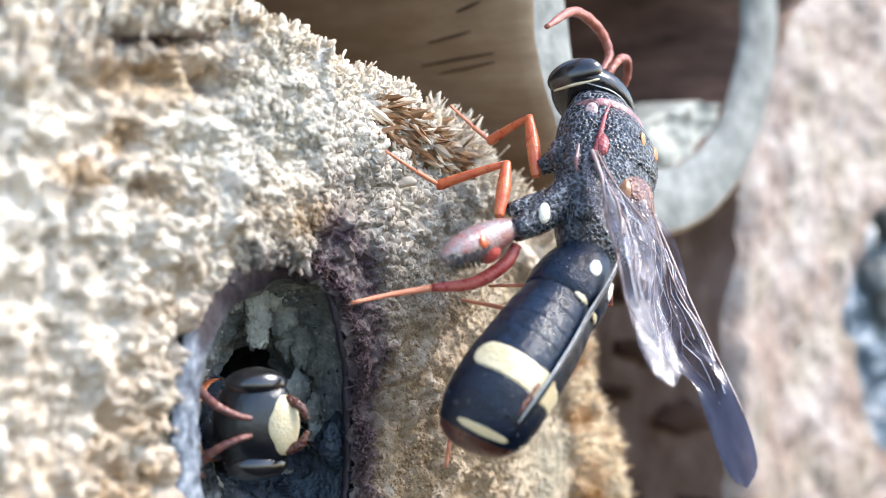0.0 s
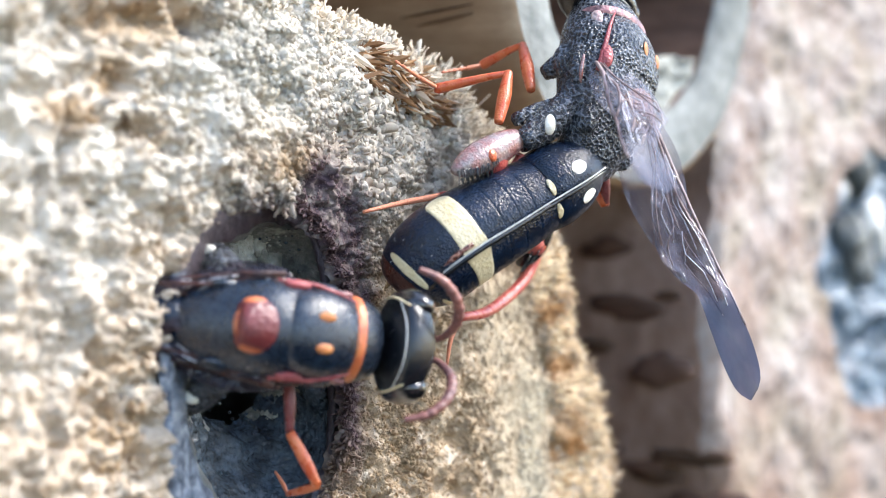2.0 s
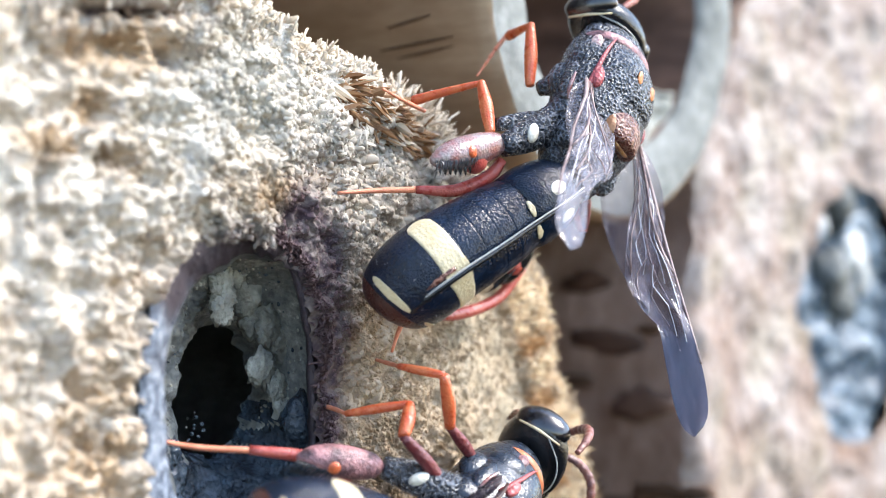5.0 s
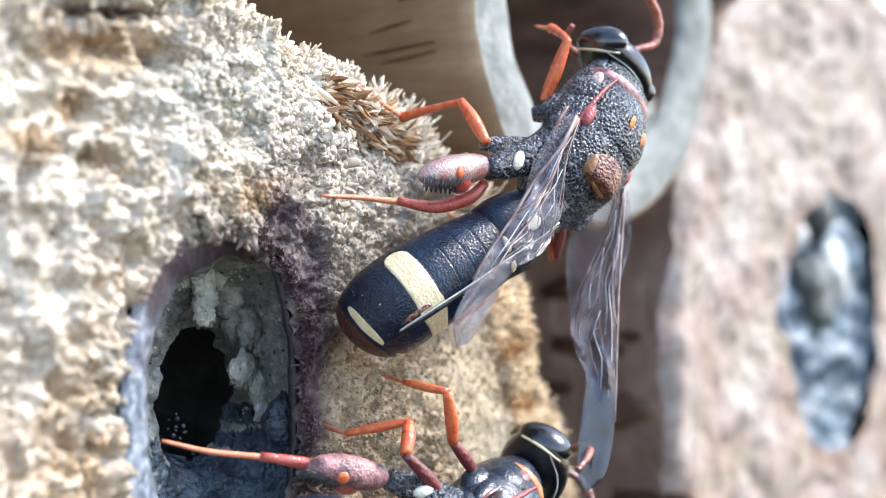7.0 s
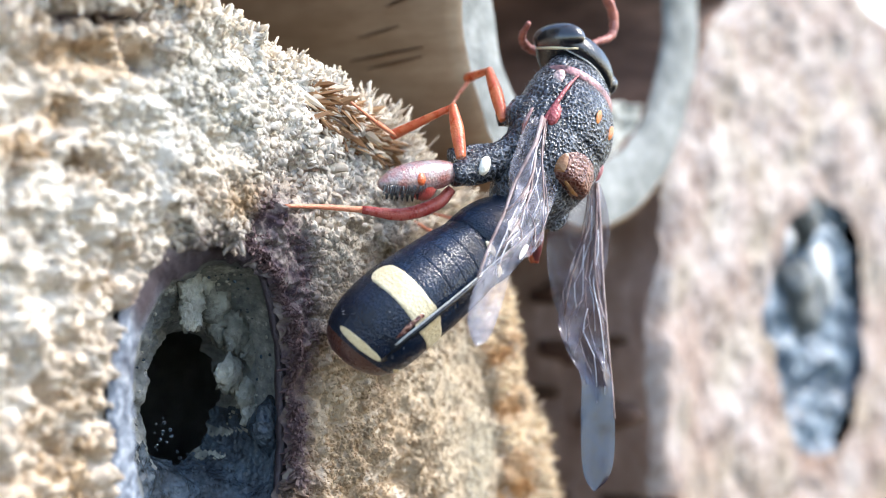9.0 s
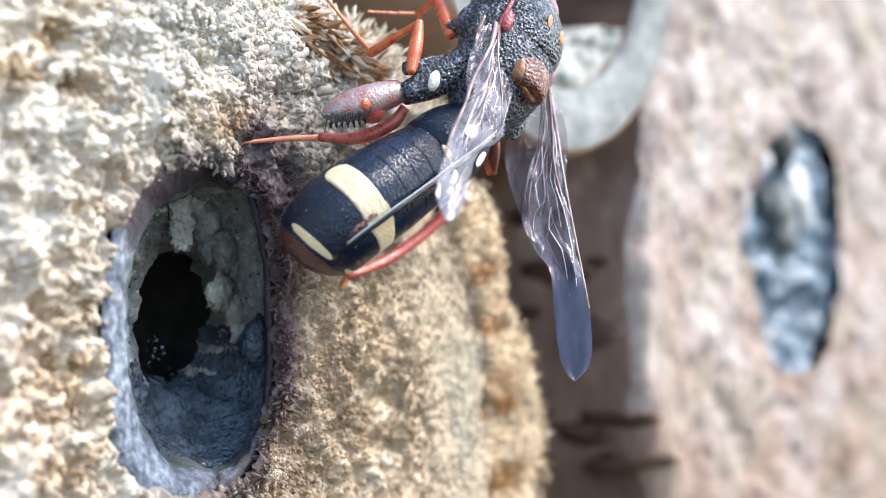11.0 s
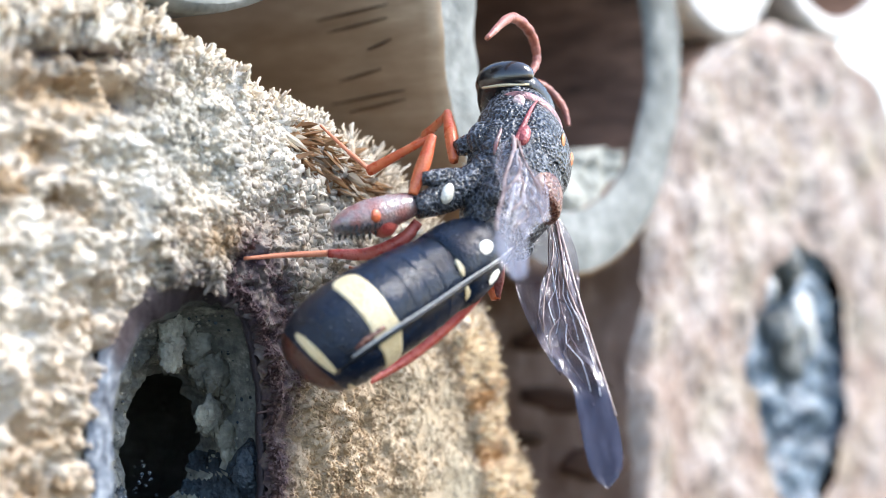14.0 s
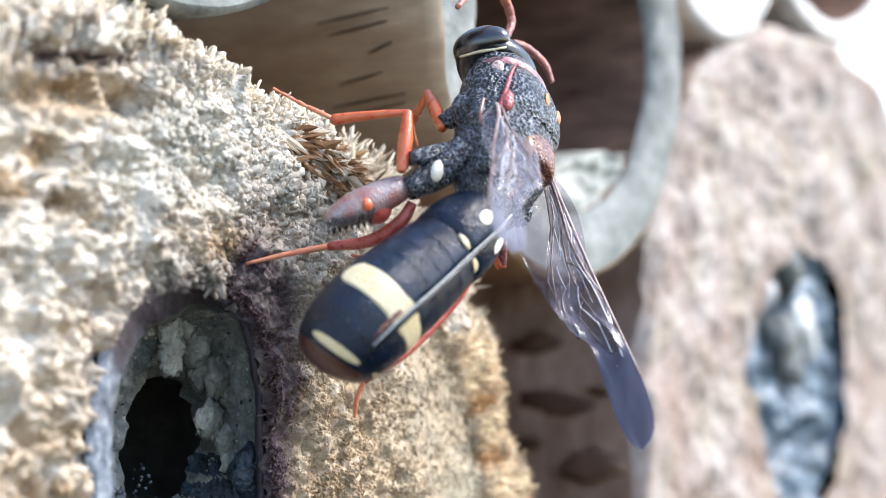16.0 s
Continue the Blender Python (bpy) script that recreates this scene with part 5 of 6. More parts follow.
TIBIA_R = [(-2.62, -3.73, -4.46, 0.15), (-3.95, -3.53, -5.00, 0.19), (-5.62, -1.88, -5.33, 0.18), (-6.67, 0.07, -5.33, 0.12)]
TARSUS_R = [(-6.64, 0.01, -5.33, 0.09), (-7.36, 0.12, -5.54, 0.07), (-8.09, -0.09, -5.76, 0.04)]

FEELER_1 = ([(1.0, 0.15, 0.1, 0.09), (1.7, -0.2, 0.2, 0.11), (2.5, -0.5, 0.3, 0.14), (3.0, 0.2, 0.3, 0.16), (2.6, 1.7, 0.2, 0.16), (1.0, 3.1, 0.0, 0.08)], (1.0, 0.15, 0.1))
FEELER_2 = ([(1.0, -0.25, 0.1, 0.09), (1.5, -0.7, 0.0, 0.11), (1.9, -1.3, -0.2, 0.13), (1.8, -1.9, -0.5, 0.14), (1.2, -2.2, -0.8, 0.12), (0.6, -2.1, -1.1, 0.08)], (1.0, -0.25, 0.1))

wasp_1, parts_1 = build_wasp(
    "black wasp with cream bands and red legs on the log",
    [("hind", 1, (COXA, FEMUR, TIBIA, TARSUS), COXA[0][:3]), ("hind", -1, (COXA_R, FEMUR_R, TIBIA_R, TARSUS_R), COXA_R[0][:3]),
     ("jointed_middle", 1, ((1.55, 2.2, 2.3), 0.19), None), ("jointed_front", 1, ((1.75, 1.6, 1.8), 0.185), None), ("middle", -1, slim(tuck(MID), 0.165), tuck(MID)[0]), ("front", -1, slim(tuck(FORE), 0.155), tuck(FORE)[0])],
    [FEELER_1, FEELER_2], M_ROSE)
FEELER_3 = ([(1.05, 0.25, 0.25, 0.09), (1.45, 0.35, 0.3, 0.10), (1.95, 0.75, 0.35, 0.13), (2.2, 1.4, 0.35, 0.14), (2.05, 2.1, 0.3, 0.13), (1.6, 2.55, 0.25, 0.09)], (1.05, 0.25, 0.25))
FEELER_4 = (flip(FEELER_3[0]), (1.05, -0.25, 0.25))
BACK = [(-1.2, 1.25, -1.1, 0.55), (-2.1, 1.8, -1.5, 0.50), (-3.0, 2.3, -1.75, 0.34)]
BACK_F = [(-3.0, 2.3, -1.75), (-5.4, 3.3, -1.8)]
BACK_T = [(-3.2, 2.1, -1.9, 0.16), (-4.2, 2.5, -2.0, 0.21), (-5.2, 3.1, -2.1, 0.20), (-6.6, 3.6, -2.3, 0.13)]
BACK_S = [(-6.5, 3.55, -2.3, 0.10), (-8.0, 4.0, -2.45, 0.08), (-9.3, 4.6, -2.55, 0.05)]
wasp_2, parts_2 = build_wasp(
    "black wasp with orange back spots leaving the nest hole",
    [("hind", 1, (BACK, BACK_F, BACK_T, BACK_S), BACK[0][:3]), ("hind", -1, (flip(BACK), flip(BACK_F), flip(BACK_T), flip(BACK_S)), flip(BACK)[0][:3]),
     ("middle", 1, slim(MID, 0.185), MID[0]), ("front", 1, slim(FORE, 0.175), FORE[0]), ("middle", -1, slim(flip(MID), 0.165), flip(MID)[0]), ("front", -1, slim(flip(FORE), 0.155), flip(FORE)[0])],
    [FEELER_3, FEELER_4], M_RUST, M_BLUEBLACK, M_CRIMSON, M_RUST, M_WING_SHADED, 40)

SIZE = 0.920  # both wasps are a little smaller than the pattern
wasp_1.scale = wasp_2.scale = (SIZE,) * 3
NARROW = 0.82  # the second wasp is slimmer across the back
for piece in wasp_2.children:
    if piece not in parts_2.values():
        for v in piece.data.vertices:
            v.co.y *= NARROW * (1.22 if piece.name.startswith("back_spot") else 1)
parts_2["head"].scale = (1.15, 0.95, 1.0)


def frame_of(along, bow):
    """A turn whose first axis lies along a line and whose second points to its bow."""
    a = Vector(along).normalized()
    b = Vector(bow)
    b = (b - a * b.dot(a)).normalized()
    c = a.cross(b)
    return Matrix((a, b, c)).transposed()


def motions():
    """Everything that moves."""
    walk(wasp_1, [
        (0.0, pose(-0.002269, -0.005200, 0.002272, 61.88, -53.69, 34.64)),
        (0.5, pose(-0.002617, -0.005200, 0.002209, 72.26, -56.21, 35.62)),
        (1.0, pose(-0.002751, -0.005200, 0.002348, 70.55, -52.22, 37.54)),
        (1.5, pose(-0.002282, -0.005200, 0.003387, 55.45, -56.86, 41.96)),
        (2.0, pose(-0.001132, -0.005200, 0.003322, 66.54, -62.15, 31.14)),
        (2.5, pose(-0.001917, -0.005200, 0.004469, 83.44, -71.02, 14.32)),
        (3.0, pose(-0.001235, -0.005200, 0.004427, 98.82, -69.78, -3.24)),
        (3.5, pose(-0.000800, -0.005200, 0.003557, 79.41, -56.73, 14.61)),
        (4.0, pose(-0.000796, -0.005200, 0.003729, 77.26, -56.34, 16.90)),
        (6.5, pose(-0.000330, -0.005200, 0.002736, 94.85, -53.28, -4.10)),
        (7.0, pose(-0.000338, -0.005200, 0.002543, 98.65, -52.76, -7.50)),
        (7.5, pose(-0.000437, -0.005200, 0.002427, 98.37, -52.68, -6.80)),
        (8.0, pose(-0.000608, -0.005200, 0.002181, 101.03, -51.81, -8.39)),
        (8.5, pose(-0.000472, -0.005200, 0.002400, 99.48, -53.33, -8.26)),
        (9.0, pose(-0.001243, -0.005200, 0.002732, 90.52, -57.07, -0.15)),
        (9.5, pose(-0.002231, -0.005200, 0.003068, 83.99, -59.13, 7.02)),
        (10.0, pose(-0.002829, -0.005200, 0.003295, 76.59, -58.14, 14.35)),
        (10.2, pose(-0.002777, -0.005200, 0.003254, 81.62, -58.64, 10.24)),
        (12.5, pose(-0.003441, -0.005637, 0.003010, 80.46, -55.41, 17.94)),
        (13.0, pose(-0.003361, -0.005601, 0.002998, 81.50, -55.76, 17.84)),
        (13.5, pose(-0.003466, -0.005623, 0.003003, 82.26, -54.66, 18.83)),
        (14.0, pose(-0.002937, -0.005630, 0.003066, 80.52, -51.74, 21.92)),
        (14.5, pose(-0.003173, -0.005635, 0.003016, 78.49, -51.16, 23.81)),
        (15.0, pose(-0.003259, -0.005673, 0.002884, 79.51, -51.13, 22.83)),
        (15.5, pose(-0.003020, -0.005562, 0.003098, 78.09, -51.00, 24.78)),
        (16.0, pose(-0.003514, -0.005638, 0.004100, 68.08, -54.24, 30.91)),
    ])
    walk(parts_1["abdomen"], [
        (0.0, pose(-0.002281, 0.000000, -0.000984, 0.00, -20.86, -18.71)),
        (0.5, pose(-0.002281, 0.000000, -0.000984, 0.00, 3.74, -17.48)),
        (1.0, pose(-0.002281, 0.000000, -0.000984, 0.00, -24.18, -28.00)),
        (1.5, pose(-0.002281, 0.000000, -0.000984, 0.00, -28.96, -32.99)),
        (2.0, pose(-0.002281, 0.000000, -0.000984, 0.00, -35.58, -39.67)),
        (2.5, pose(-0.002281, 0.000000, -0.000984, 0.00, -22.90, -34.80)),
        (3.0, pose(-0.002281, 0.000000, -0.000984, 0.00, -20.43, -32.76)),
        (3.5, pose(-0.002281, 0.000000, -0.000984, 0.00, -29.11, -32.48)),
        (4.0, pose(-0.002281, 0.000000, -0.000984, 0.00, -34.58, -27.92)),
        (6.5, pose(-0.002281, 0.000000, -0.000984, 0.00, -14.04, -26.23)),
        (7.0, pose(-0.002281, 0.000000, -0.000984, 0.00, -18.77, -21.09)),
        (7.5, pose(-0.002281, 0.000000, -0.000984, 0.00, -17.68, -21.80)),
        (8.0, pose(-0.002281, 0.000000, -0.000984, 0.00, -16.11, -20.48)),
        (8.5, pose(-0.002281, 0.000000, -0.000984, 0.00, -17.83, -22.05)),
        (9.0, pose(-0.002281, 0.000000, -0.000984, 0.00, -15.05, -24.25)),
        (9.5, pose(-0.002281, 0.000000, -0.000984, 0.00, -17.97, -29.52)),
        (10.0, pose(-0.002281, 0.000000, -0.000984, 0.00, -19.64, -30.31)),
        (12.5, pose(-0.002281, 0.000000, -0.000984, 0.00, -23.34, -24.94)),
        (13.0, pose(-0.002281, 0.000000, -0.000984, 0.00, -23.39, -24.57)),
        (13.5, pose(-0.002281, 0.000000, -0.000984, 0.00, -25.22, -27.54)),
        (14.0, pose(-0.002281, 0.000000, -0.000984, 0.00, -30.98, -24.79)),
        (14.5, pose(-0.002281, 0.000000, -0.000984, 0.00, -2.78, -17.91)),
        (15.0, pose(-0.002281, 0.000000, -0.000984, 0.00, -30.90, -26.64)),
        (15.5, pose(-0.002281, 0.000000, -0.000984, 0.00, -19.79, -22.73)),
        (16.0, pose(-0.002281, 0.000000, -0.000984, 0.00, -27.84, -25.30)),
    ])
    walk(parts_1["wing+1"], [
        (0.0, pose(0.000000, 0.001680, 0.000000, 38.23, -11.90, -174.11)),
        (0.5, pose(0.000000, 0.001680, 0.000000, 52.16, -14.26, 172.71)),
        (1.0, pose(0.000000, 0.001680, 0.000000, 59.26, -16.83, 168.42)),
        (1.5, pose(0.000000, 0.001680, 0.000000, 53.96, -20.86, 160.27)),
        (2.0, pose(0.000000, 0.001680, 0.000000, 56.47, -24.29, 153.88)),
        (2.5, pose(0.000000, 0.001680, 0.000000, 60.84, -30.74, 146.44)),
        (3.0, pose(0.000000, 0.001680, 0.000000, 58.04, -32.17, 143.38)),
        (3.5, pose(0.000000, 0.001680, 0.000000, 32.39, -16.19, 162.22)),
        (4.0, pose(0.000000, 0.001680, 0.000000, 33.67, -16.35, 161.58)),
        (6.5, pose(0.000000, 0.001680, 0.000000, 15.18, 0.51, 177.88)),
        (7.0, pose(0.000000, 0.001680, 0.000000, 15.36, 5.45, -176.84)),
        (7.5, pose(0.000000, 0.001680, 0.000000, 15.71, 2.35, 179.89)),
        (8.0, pose(0.000000, 0.001680, 0.000000, 15.43, 7.25, -177.62)),
        (8.5, pose(0.000000, 0.001680, 0.000000, 15.33, 6.94, -176.41)),
        (9.0, pose(0.000000, 0.001680, 0.000000, 18.53, -5.11, 176.10)),
        (9.5, pose(0.000000, 0.001680, 0.000000, 19.18, -8.38, 167.75)),
        (10.0, pose(0.000000, 0.001680, 0.000000, 18.39, -7.62, 166.82)),
        (12.5, pose(0.000000, 0.001680, 0.000000, 22.99, -3.21, 166.49)),
        (13.0, pose(0.000000, 0.001680, 0.000000, 27.52, 0.25, 179.77)),
        (13.5, pose(0.000000, 0.001680, 0.000000, 31.70, -7.46, 166.59)),
        (14.0, pose(0.000000, 0.001680, 0.000000, 38.79, -11.29, 160.52)),
        (14.5, pose(0.000000, 0.001680, 0.000000, 28.82, 0.95, 175.35)),
        (15.0, pose(0.000000, 0.001680, 0.000000, 34.33, -8.24, 163.49)),
        (15.5, pose(0.000000, 0.001680, 0.000000, 35.67, -5.30, 173.20)),
        (16.0, pose(0.000000, 0.001680, 0.000000, 37.05, -11.09, 161.16)),
    ])
    walk(parts_1["wing-1"], [
        (0.0, pose(0.000000, -0.001680, 0.000000, 74.68, -12.80, -170.66)),
        (0.5, pose(0.000000, -0.001680, 0.000000, 86.36, -15.79, -176.73)),
        (1.0, pose(0.000000, -0.001680, 0.000000, 86.97, -20.58, -161.85)),
        (1.5, pose(0.000000, -0.001680, 0.000000, 78.77, -17.45, -167.80)),
        (2.0, pose(0.000000, -0.001680, 0.000000, 73.50, -13.72, -163.33)),
        (2.5, pose(0.000000, -0.001680, 0.000000, 76.34, -29.95, -171.60)),
        (3.0, pose(0.000000, -0.001680, 0.000000, 72.67, -31.37, -170.02)),
        (3.5, pose(0.000000, -0.001680, 0.000000, 68.18, -12.39, -158.40)),
        (4.0, pose(0.000000, -0.001680, 0.000000, 70.75, -15.18, -164.35)),
        (6.5, pose(0.000000, -0.001680, 0.000000, 60.26, -6.71, -154.60)),
        (7.0, pose(0.000000, -0.001680, 0.000000, 59.33, -3.69, -152.35)),
        (7.5, pose(0.000000, -0.001680, 0.000000, 59.91, -5.13, -151.14)),
        (8.0, pose(0.000000, -0.001680, 0.000000, 59.89, -2.23, -153.40)),
        (8.5, pose(0.000000, -0.001680, 0.000000, 58.87, -1.60, -154.65)),
        (9.0, pose(0.000000, -0.001680, 0.000000, 59.84, -4.18, -152.56)),
        (9.5, pose(0.000000, -0.001680, 0.000000, 63.33, -12.14, -164.29)),
        (10.0, pose(0.000000, -0.001680, 0.000000, 64.63, -11.85, -166.82)),
        (12.5, pose(0.000000, -0.001680, 0.000000, 71.73, -11.04, -168.56)),
        (13.0, pose(0.000000, -0.001680, 0.000000, 74.28, -13.04, 179.78)),
        (13.5, pose(0.000000, -0.001680, 0.000000, 76.64, -13.86, -173.25)),
        (14.0, pose(0.000000, -0.001680, 0.000000, 79.73, -13.93, -172.51)),
        (14.5, pose(0.000000, -0.001680, 0.000000, 73.62, -5.65, -177.30)),
        (15.0, pose(0.000000, -0.001680, 0.000000, 79.15, -12.85, -173.47)),
        (15.5, pose(0.000000, -0.001680, 0.000000, 79.95, -11.92, -178.34)),
        (16.0, pose(0.000000, -0.001680, 0.000000, 78.37, -13.94, -169.26)),
    ])
    walk(wasp_2, [
        (0.0, pose(-0.010718, 0.004359, -0.004055, 90.00, -0.00, -84.00)),
        (0.5, pose(-0.012849, -0.000204, -0.003676, 90.00, -0.00, -66.00)),
        (1.0, pose(-0.012050, -0.001132, -0.003915, 75.57, 14.00, -46.78)),
        (1.5, pose(-0.011344, -0.001771, -0.004090, 83.57, 10.16, -32.57)),
        (2.0, pose(-0.011972, -0.001983, -0.002880, 84.96, 8.65, -30.38)),
        (2.5, pose(-0.010835, -0.002111, -0.002632, 86.47, 7.19, -26.22)),
        (3.0, pose(-0.009744, -0.002411, -0.003782, 89.12, 1.80, -26.01)),
        (3.5, pose(-0.005735, -0.003473, -0.003836, 99.07, -14.96, -4.14)),
        (4.0, pose(-0.005030, -0.003962, -0.006199, 114.78, -21.77, 8.62)),
        (6.5, pose(-0.003801, -0.003686, -0.008003, 119.98, -21.91, 5.39)),
        (7.0, pose(-0.003543, -0.003687, -0.008056, 119.98, -21.91, 5.39)),
        (7.5, pose(-0.003191, -0.003688, -0.008286, 119.98, -21.91, 5.39)),
        (8.0, pose(0.003223, -0.003829, -0.009572, 110.00, -35.00, 0.00)),
        (8.5, pose(0.005210, -0.004092, -0.009893, 110.00, -30.00, 0.00)),
        (9.0, pose(0.004229, -0.003726, -0.012868, 90.00, -0.00, 0.00)),
        (9.5, pose(0.004289, -0.003726, -0.012732, 90.00, -0.00, 0.00)),
        (10.0, pose(0.003802, -0.003726, -0.012649, 90.00, -0.00, 0.00)),
        (10.2, pose(0.004023, -0.003726, -0.013237, 90.00, -0.00, 0.00)),
        (12.3, pose(0.003981, -0.003726, -0.017951, 90.00, 20.00, 0.00)),
        (16.0, pose(0.003981, -0.003726, -0.017951, 90.00, 20.00, 0.00)),
    ])
    walk(parts_1["hind+1"], [
        (0.0, pose(-0.000978, 0.001240, -0.001196, -7.87, -7.18, 1.95)),
        (0.5, pose(-0.000978, 0.001240, -0.001196, -17.73, -10.66, 8.36)),
        (1.0, pose(-0.000978, 0.001240, -0.001196, -25.64, -17.94, 10.75)),
        (1.5, pose(-0.000978, 0.001240, -0.001196, -13.76, -13.23, 3.29)),
        (2.0, pose(-0.000978, 0.001240, -0.001196, -6.64, -5.62, 1.93)),
        (2.5, pose(-0.000978, 0.001240, -0.001196, -5.77, 4.07, 8.83)),
        (3.0, pose(-0.000978, 0.001240, -0.001196, 0.23, 8.15, 7.19)),
        (3.5, pose(-0.000978, 0.001240, -0.001196, -3.72, -2.83, 1.30)),
        (4.0, pose(-0.000978, 0.001240, -0.001196, -4.56, -3.25, 1.77)),
        (6.5, pose(-0.000978, 0.001240, -0.001196, 2.85, 6.17, 2.76)),
        (7.0, pose(-0.000978, 0.001240, -0.001196, 3.29, 6.90, 3.04)),
        (7.5, pose(-0.000978, 0.001240, -0.001196, 2.73, 5.81, 2.53)),
        (8.0, pose(-0.000978, 0.001240, -0.001196, 1.78, 5.08, 2.77)),
        (8.5, pose(-0.000978, 0.001240, -0.001196, 3.41, 6.00, 2.05)),
        (9.0, pose(-0.000978, 0.001240, -0.001196, 0.75, 0.68, -0.16)),
        (9.5, pose(-0.000978, 0.001240, -0.001196, -5.21, -4.98, 1.07)),
        (10.0, pose(-0.000978, 0.001240, -0.001196, -10.22, -9.25, 2.68)),
        (10.2, pose(-0.000978, 0.001240, -0.001196, -10.33, -7.45, 4.01)),
        (12.5, pose(-0.000978, 0.001240, -0.001196, -19.94, -13.95, 8.23)),
        (13.0, pose(-0.000978, 0.001240, -0.001196, -20.58, -14.02, 8.72)),
        (13.5, pose(-0.000978, 0.001240, -0.001196, -23.19, -14.53, 10.61)),
        (14.0, pose(-0.000978, 0.001240, -0.001196, -22.29, -14.15, 10.08)),
        (14.5, pose(-0.000978, 0.001240, -0.001196, -23.98, -16.51, 10.15)),
        (15.0, pose(-0.000978, 0.001240, -0.001196, -23.66, -16.70, 9.78)),
        (15.5, pose(-0.000978, 0.001240, -0.001196, -24.35, -16.53, 10.45)),
        (16.0, pose(-0.000978, 0.001240, -0.001196, -25.28, -15.69, 11.67)),
    ])
    walk(parts_1["hind-1"], [
        (0.0, pose(-0.001100, -0.001100, -0.001300, 0.00, 0.00, -0.00)),
        (0.5, pose(-0.001100, -0.001100, -0.001300, 0.00, -0.00, -0.00)),
        (1.0, pose(-0.001100, -0.001100, -0.001300, 0.00, -0.00, 0.00)),
        (1.5, pose(-0.001100, -0.001100, -0.001300, 0.00, 0.00, -0.00)),
        (2.0, pose(-0.001100, -0.001100, -0.001300, 0.00, -0.00, 0.00)),
        (2.5, pose(-0.001100, -0.001100, -0.001300, 0.00, -0.00, 0.00)),
        (3.0, pose(-0.001100, -0.001100, -0.001300, -0.00, -0.00, 0.00)),
        (3.5, pose(-0.001100, -0.001100, -0.001300, -3.12, -4.38, 3.12)),
        (4.0, pose(-0.001100, -0.001100, -0.001300, -3.12, -4.38, 3.12)),
        (6.5, pose(-0.001100, -0.001100, -0.001300, 4.68, 9.81, -10.03)),
        (7.0, pose(-0.001100, -0.001100, -0.001300, 1.34, 6.71, -5.57)),
        (7.5, pose(-0.001100, -0.001100, -0.001300, -0.51, 5.00, -3.03)),
        (8.0, pose(-0.001100, -0.001100, -0.001300, -4.20, 1.97, 1.94)),
        (8.5, pose(-0.001100, -0.001100, -0.001300, 0.74, 8.00, -6.08)),
        (9.0, pose(-0.001100, -0.001100, -0.001300, 7.21, 10.35, -12.02)),
        (9.5, pose(-0.001100, -0.001100, -0.001300, -0.14, 5.29, -3.51)),
        (10.0, pose(-0.001100, -0.001100, -0.001300, 3.44, 5.65, -6.30)),
        (10.2, pose(-0.001100, -0.001100, -0.001300, 0.00, -0.00, 0.00)),
        (12.5, pose(-0.001100, -0.001100, -0.001300, -19.69, -10.31, 30.00)),
        (13.0, pose(-0.001100, -0.001100, -0.001300, -24.53, -12.34, 32.19)),
        (13.5, pose(-0.001100, -0.001100, -0.001300, -29.38, -14.38, 34.38)),
        (14.0, pose(-0.001100, -0.001100, -0.001300, -31.25, -16.56, 42.81)),
        (14.5, pose(-0.001100, -0.001100, -0.001300, -35.78, -18.44, 43.91)),
        (15.0, pose(-0.001100, -0.001100, -0.001300, -40.31, -20.31, 45.00)),
        (15.5, pose(-0.001100, -0.001100, -0.001300, -31.56, -18.12, 39.53)),
        (16.0, pose(-0.001100, -0.001100, -0.001300, -22.81, -15.94, 34.06)),
    ])
    walk(parts_1["middle+1"], [
        (0.0, pose(-0.001715, 0.002524, -0.002667, 72.87, -7.99, 1.04)),
        (1.0, pose(-0.001648, 0.002232, -0.002590, 73.57, -1.69, 1.99)),
        (2.0, pose(-0.001635, 0.002618, -0.002808, 71.78, -5.10, -7.34)),
        (3.0, pose(-0.001948, 0.002409, -0.002470, 70.18, 22.19, -17.93)),
        (4.0, pose(-0.001939, 0.002454, -0.002633, 75.87, 7.19, 10.70)),
        (7.0, pose(-0.001610, 0.002582, -0.002302, 76.49, 46.17, 19.44)),
        (8.0, pose(-0.001489, 0.002554, -0.002214, 79.92, 42.72, 28.36)),
        (9.5, pose(-0.001644, 0.002305, -0.002068, 74.75, 9.24, 5.58)),
        (10.0, pose(-0.001659, 0.002331, -0.002138, 73.83, 3.98, 1.82)),
        (12.5, pose(-0.001609, 0.002359, -0.002328, 74.27, 2.24, 4.35)),
        (14.0, pose(-0.001867, 0.002217, -0.002662, 75.72, -18.01, 18.78)),
        (15.0, pose(-0.001755, 0.002285, -0.002596, 74.40, -22.59, 17.14)),
        (16.0, pose(-0.001810, 0.002317, -0.002706, 76.05, -11.37, 16.70)),
    ])
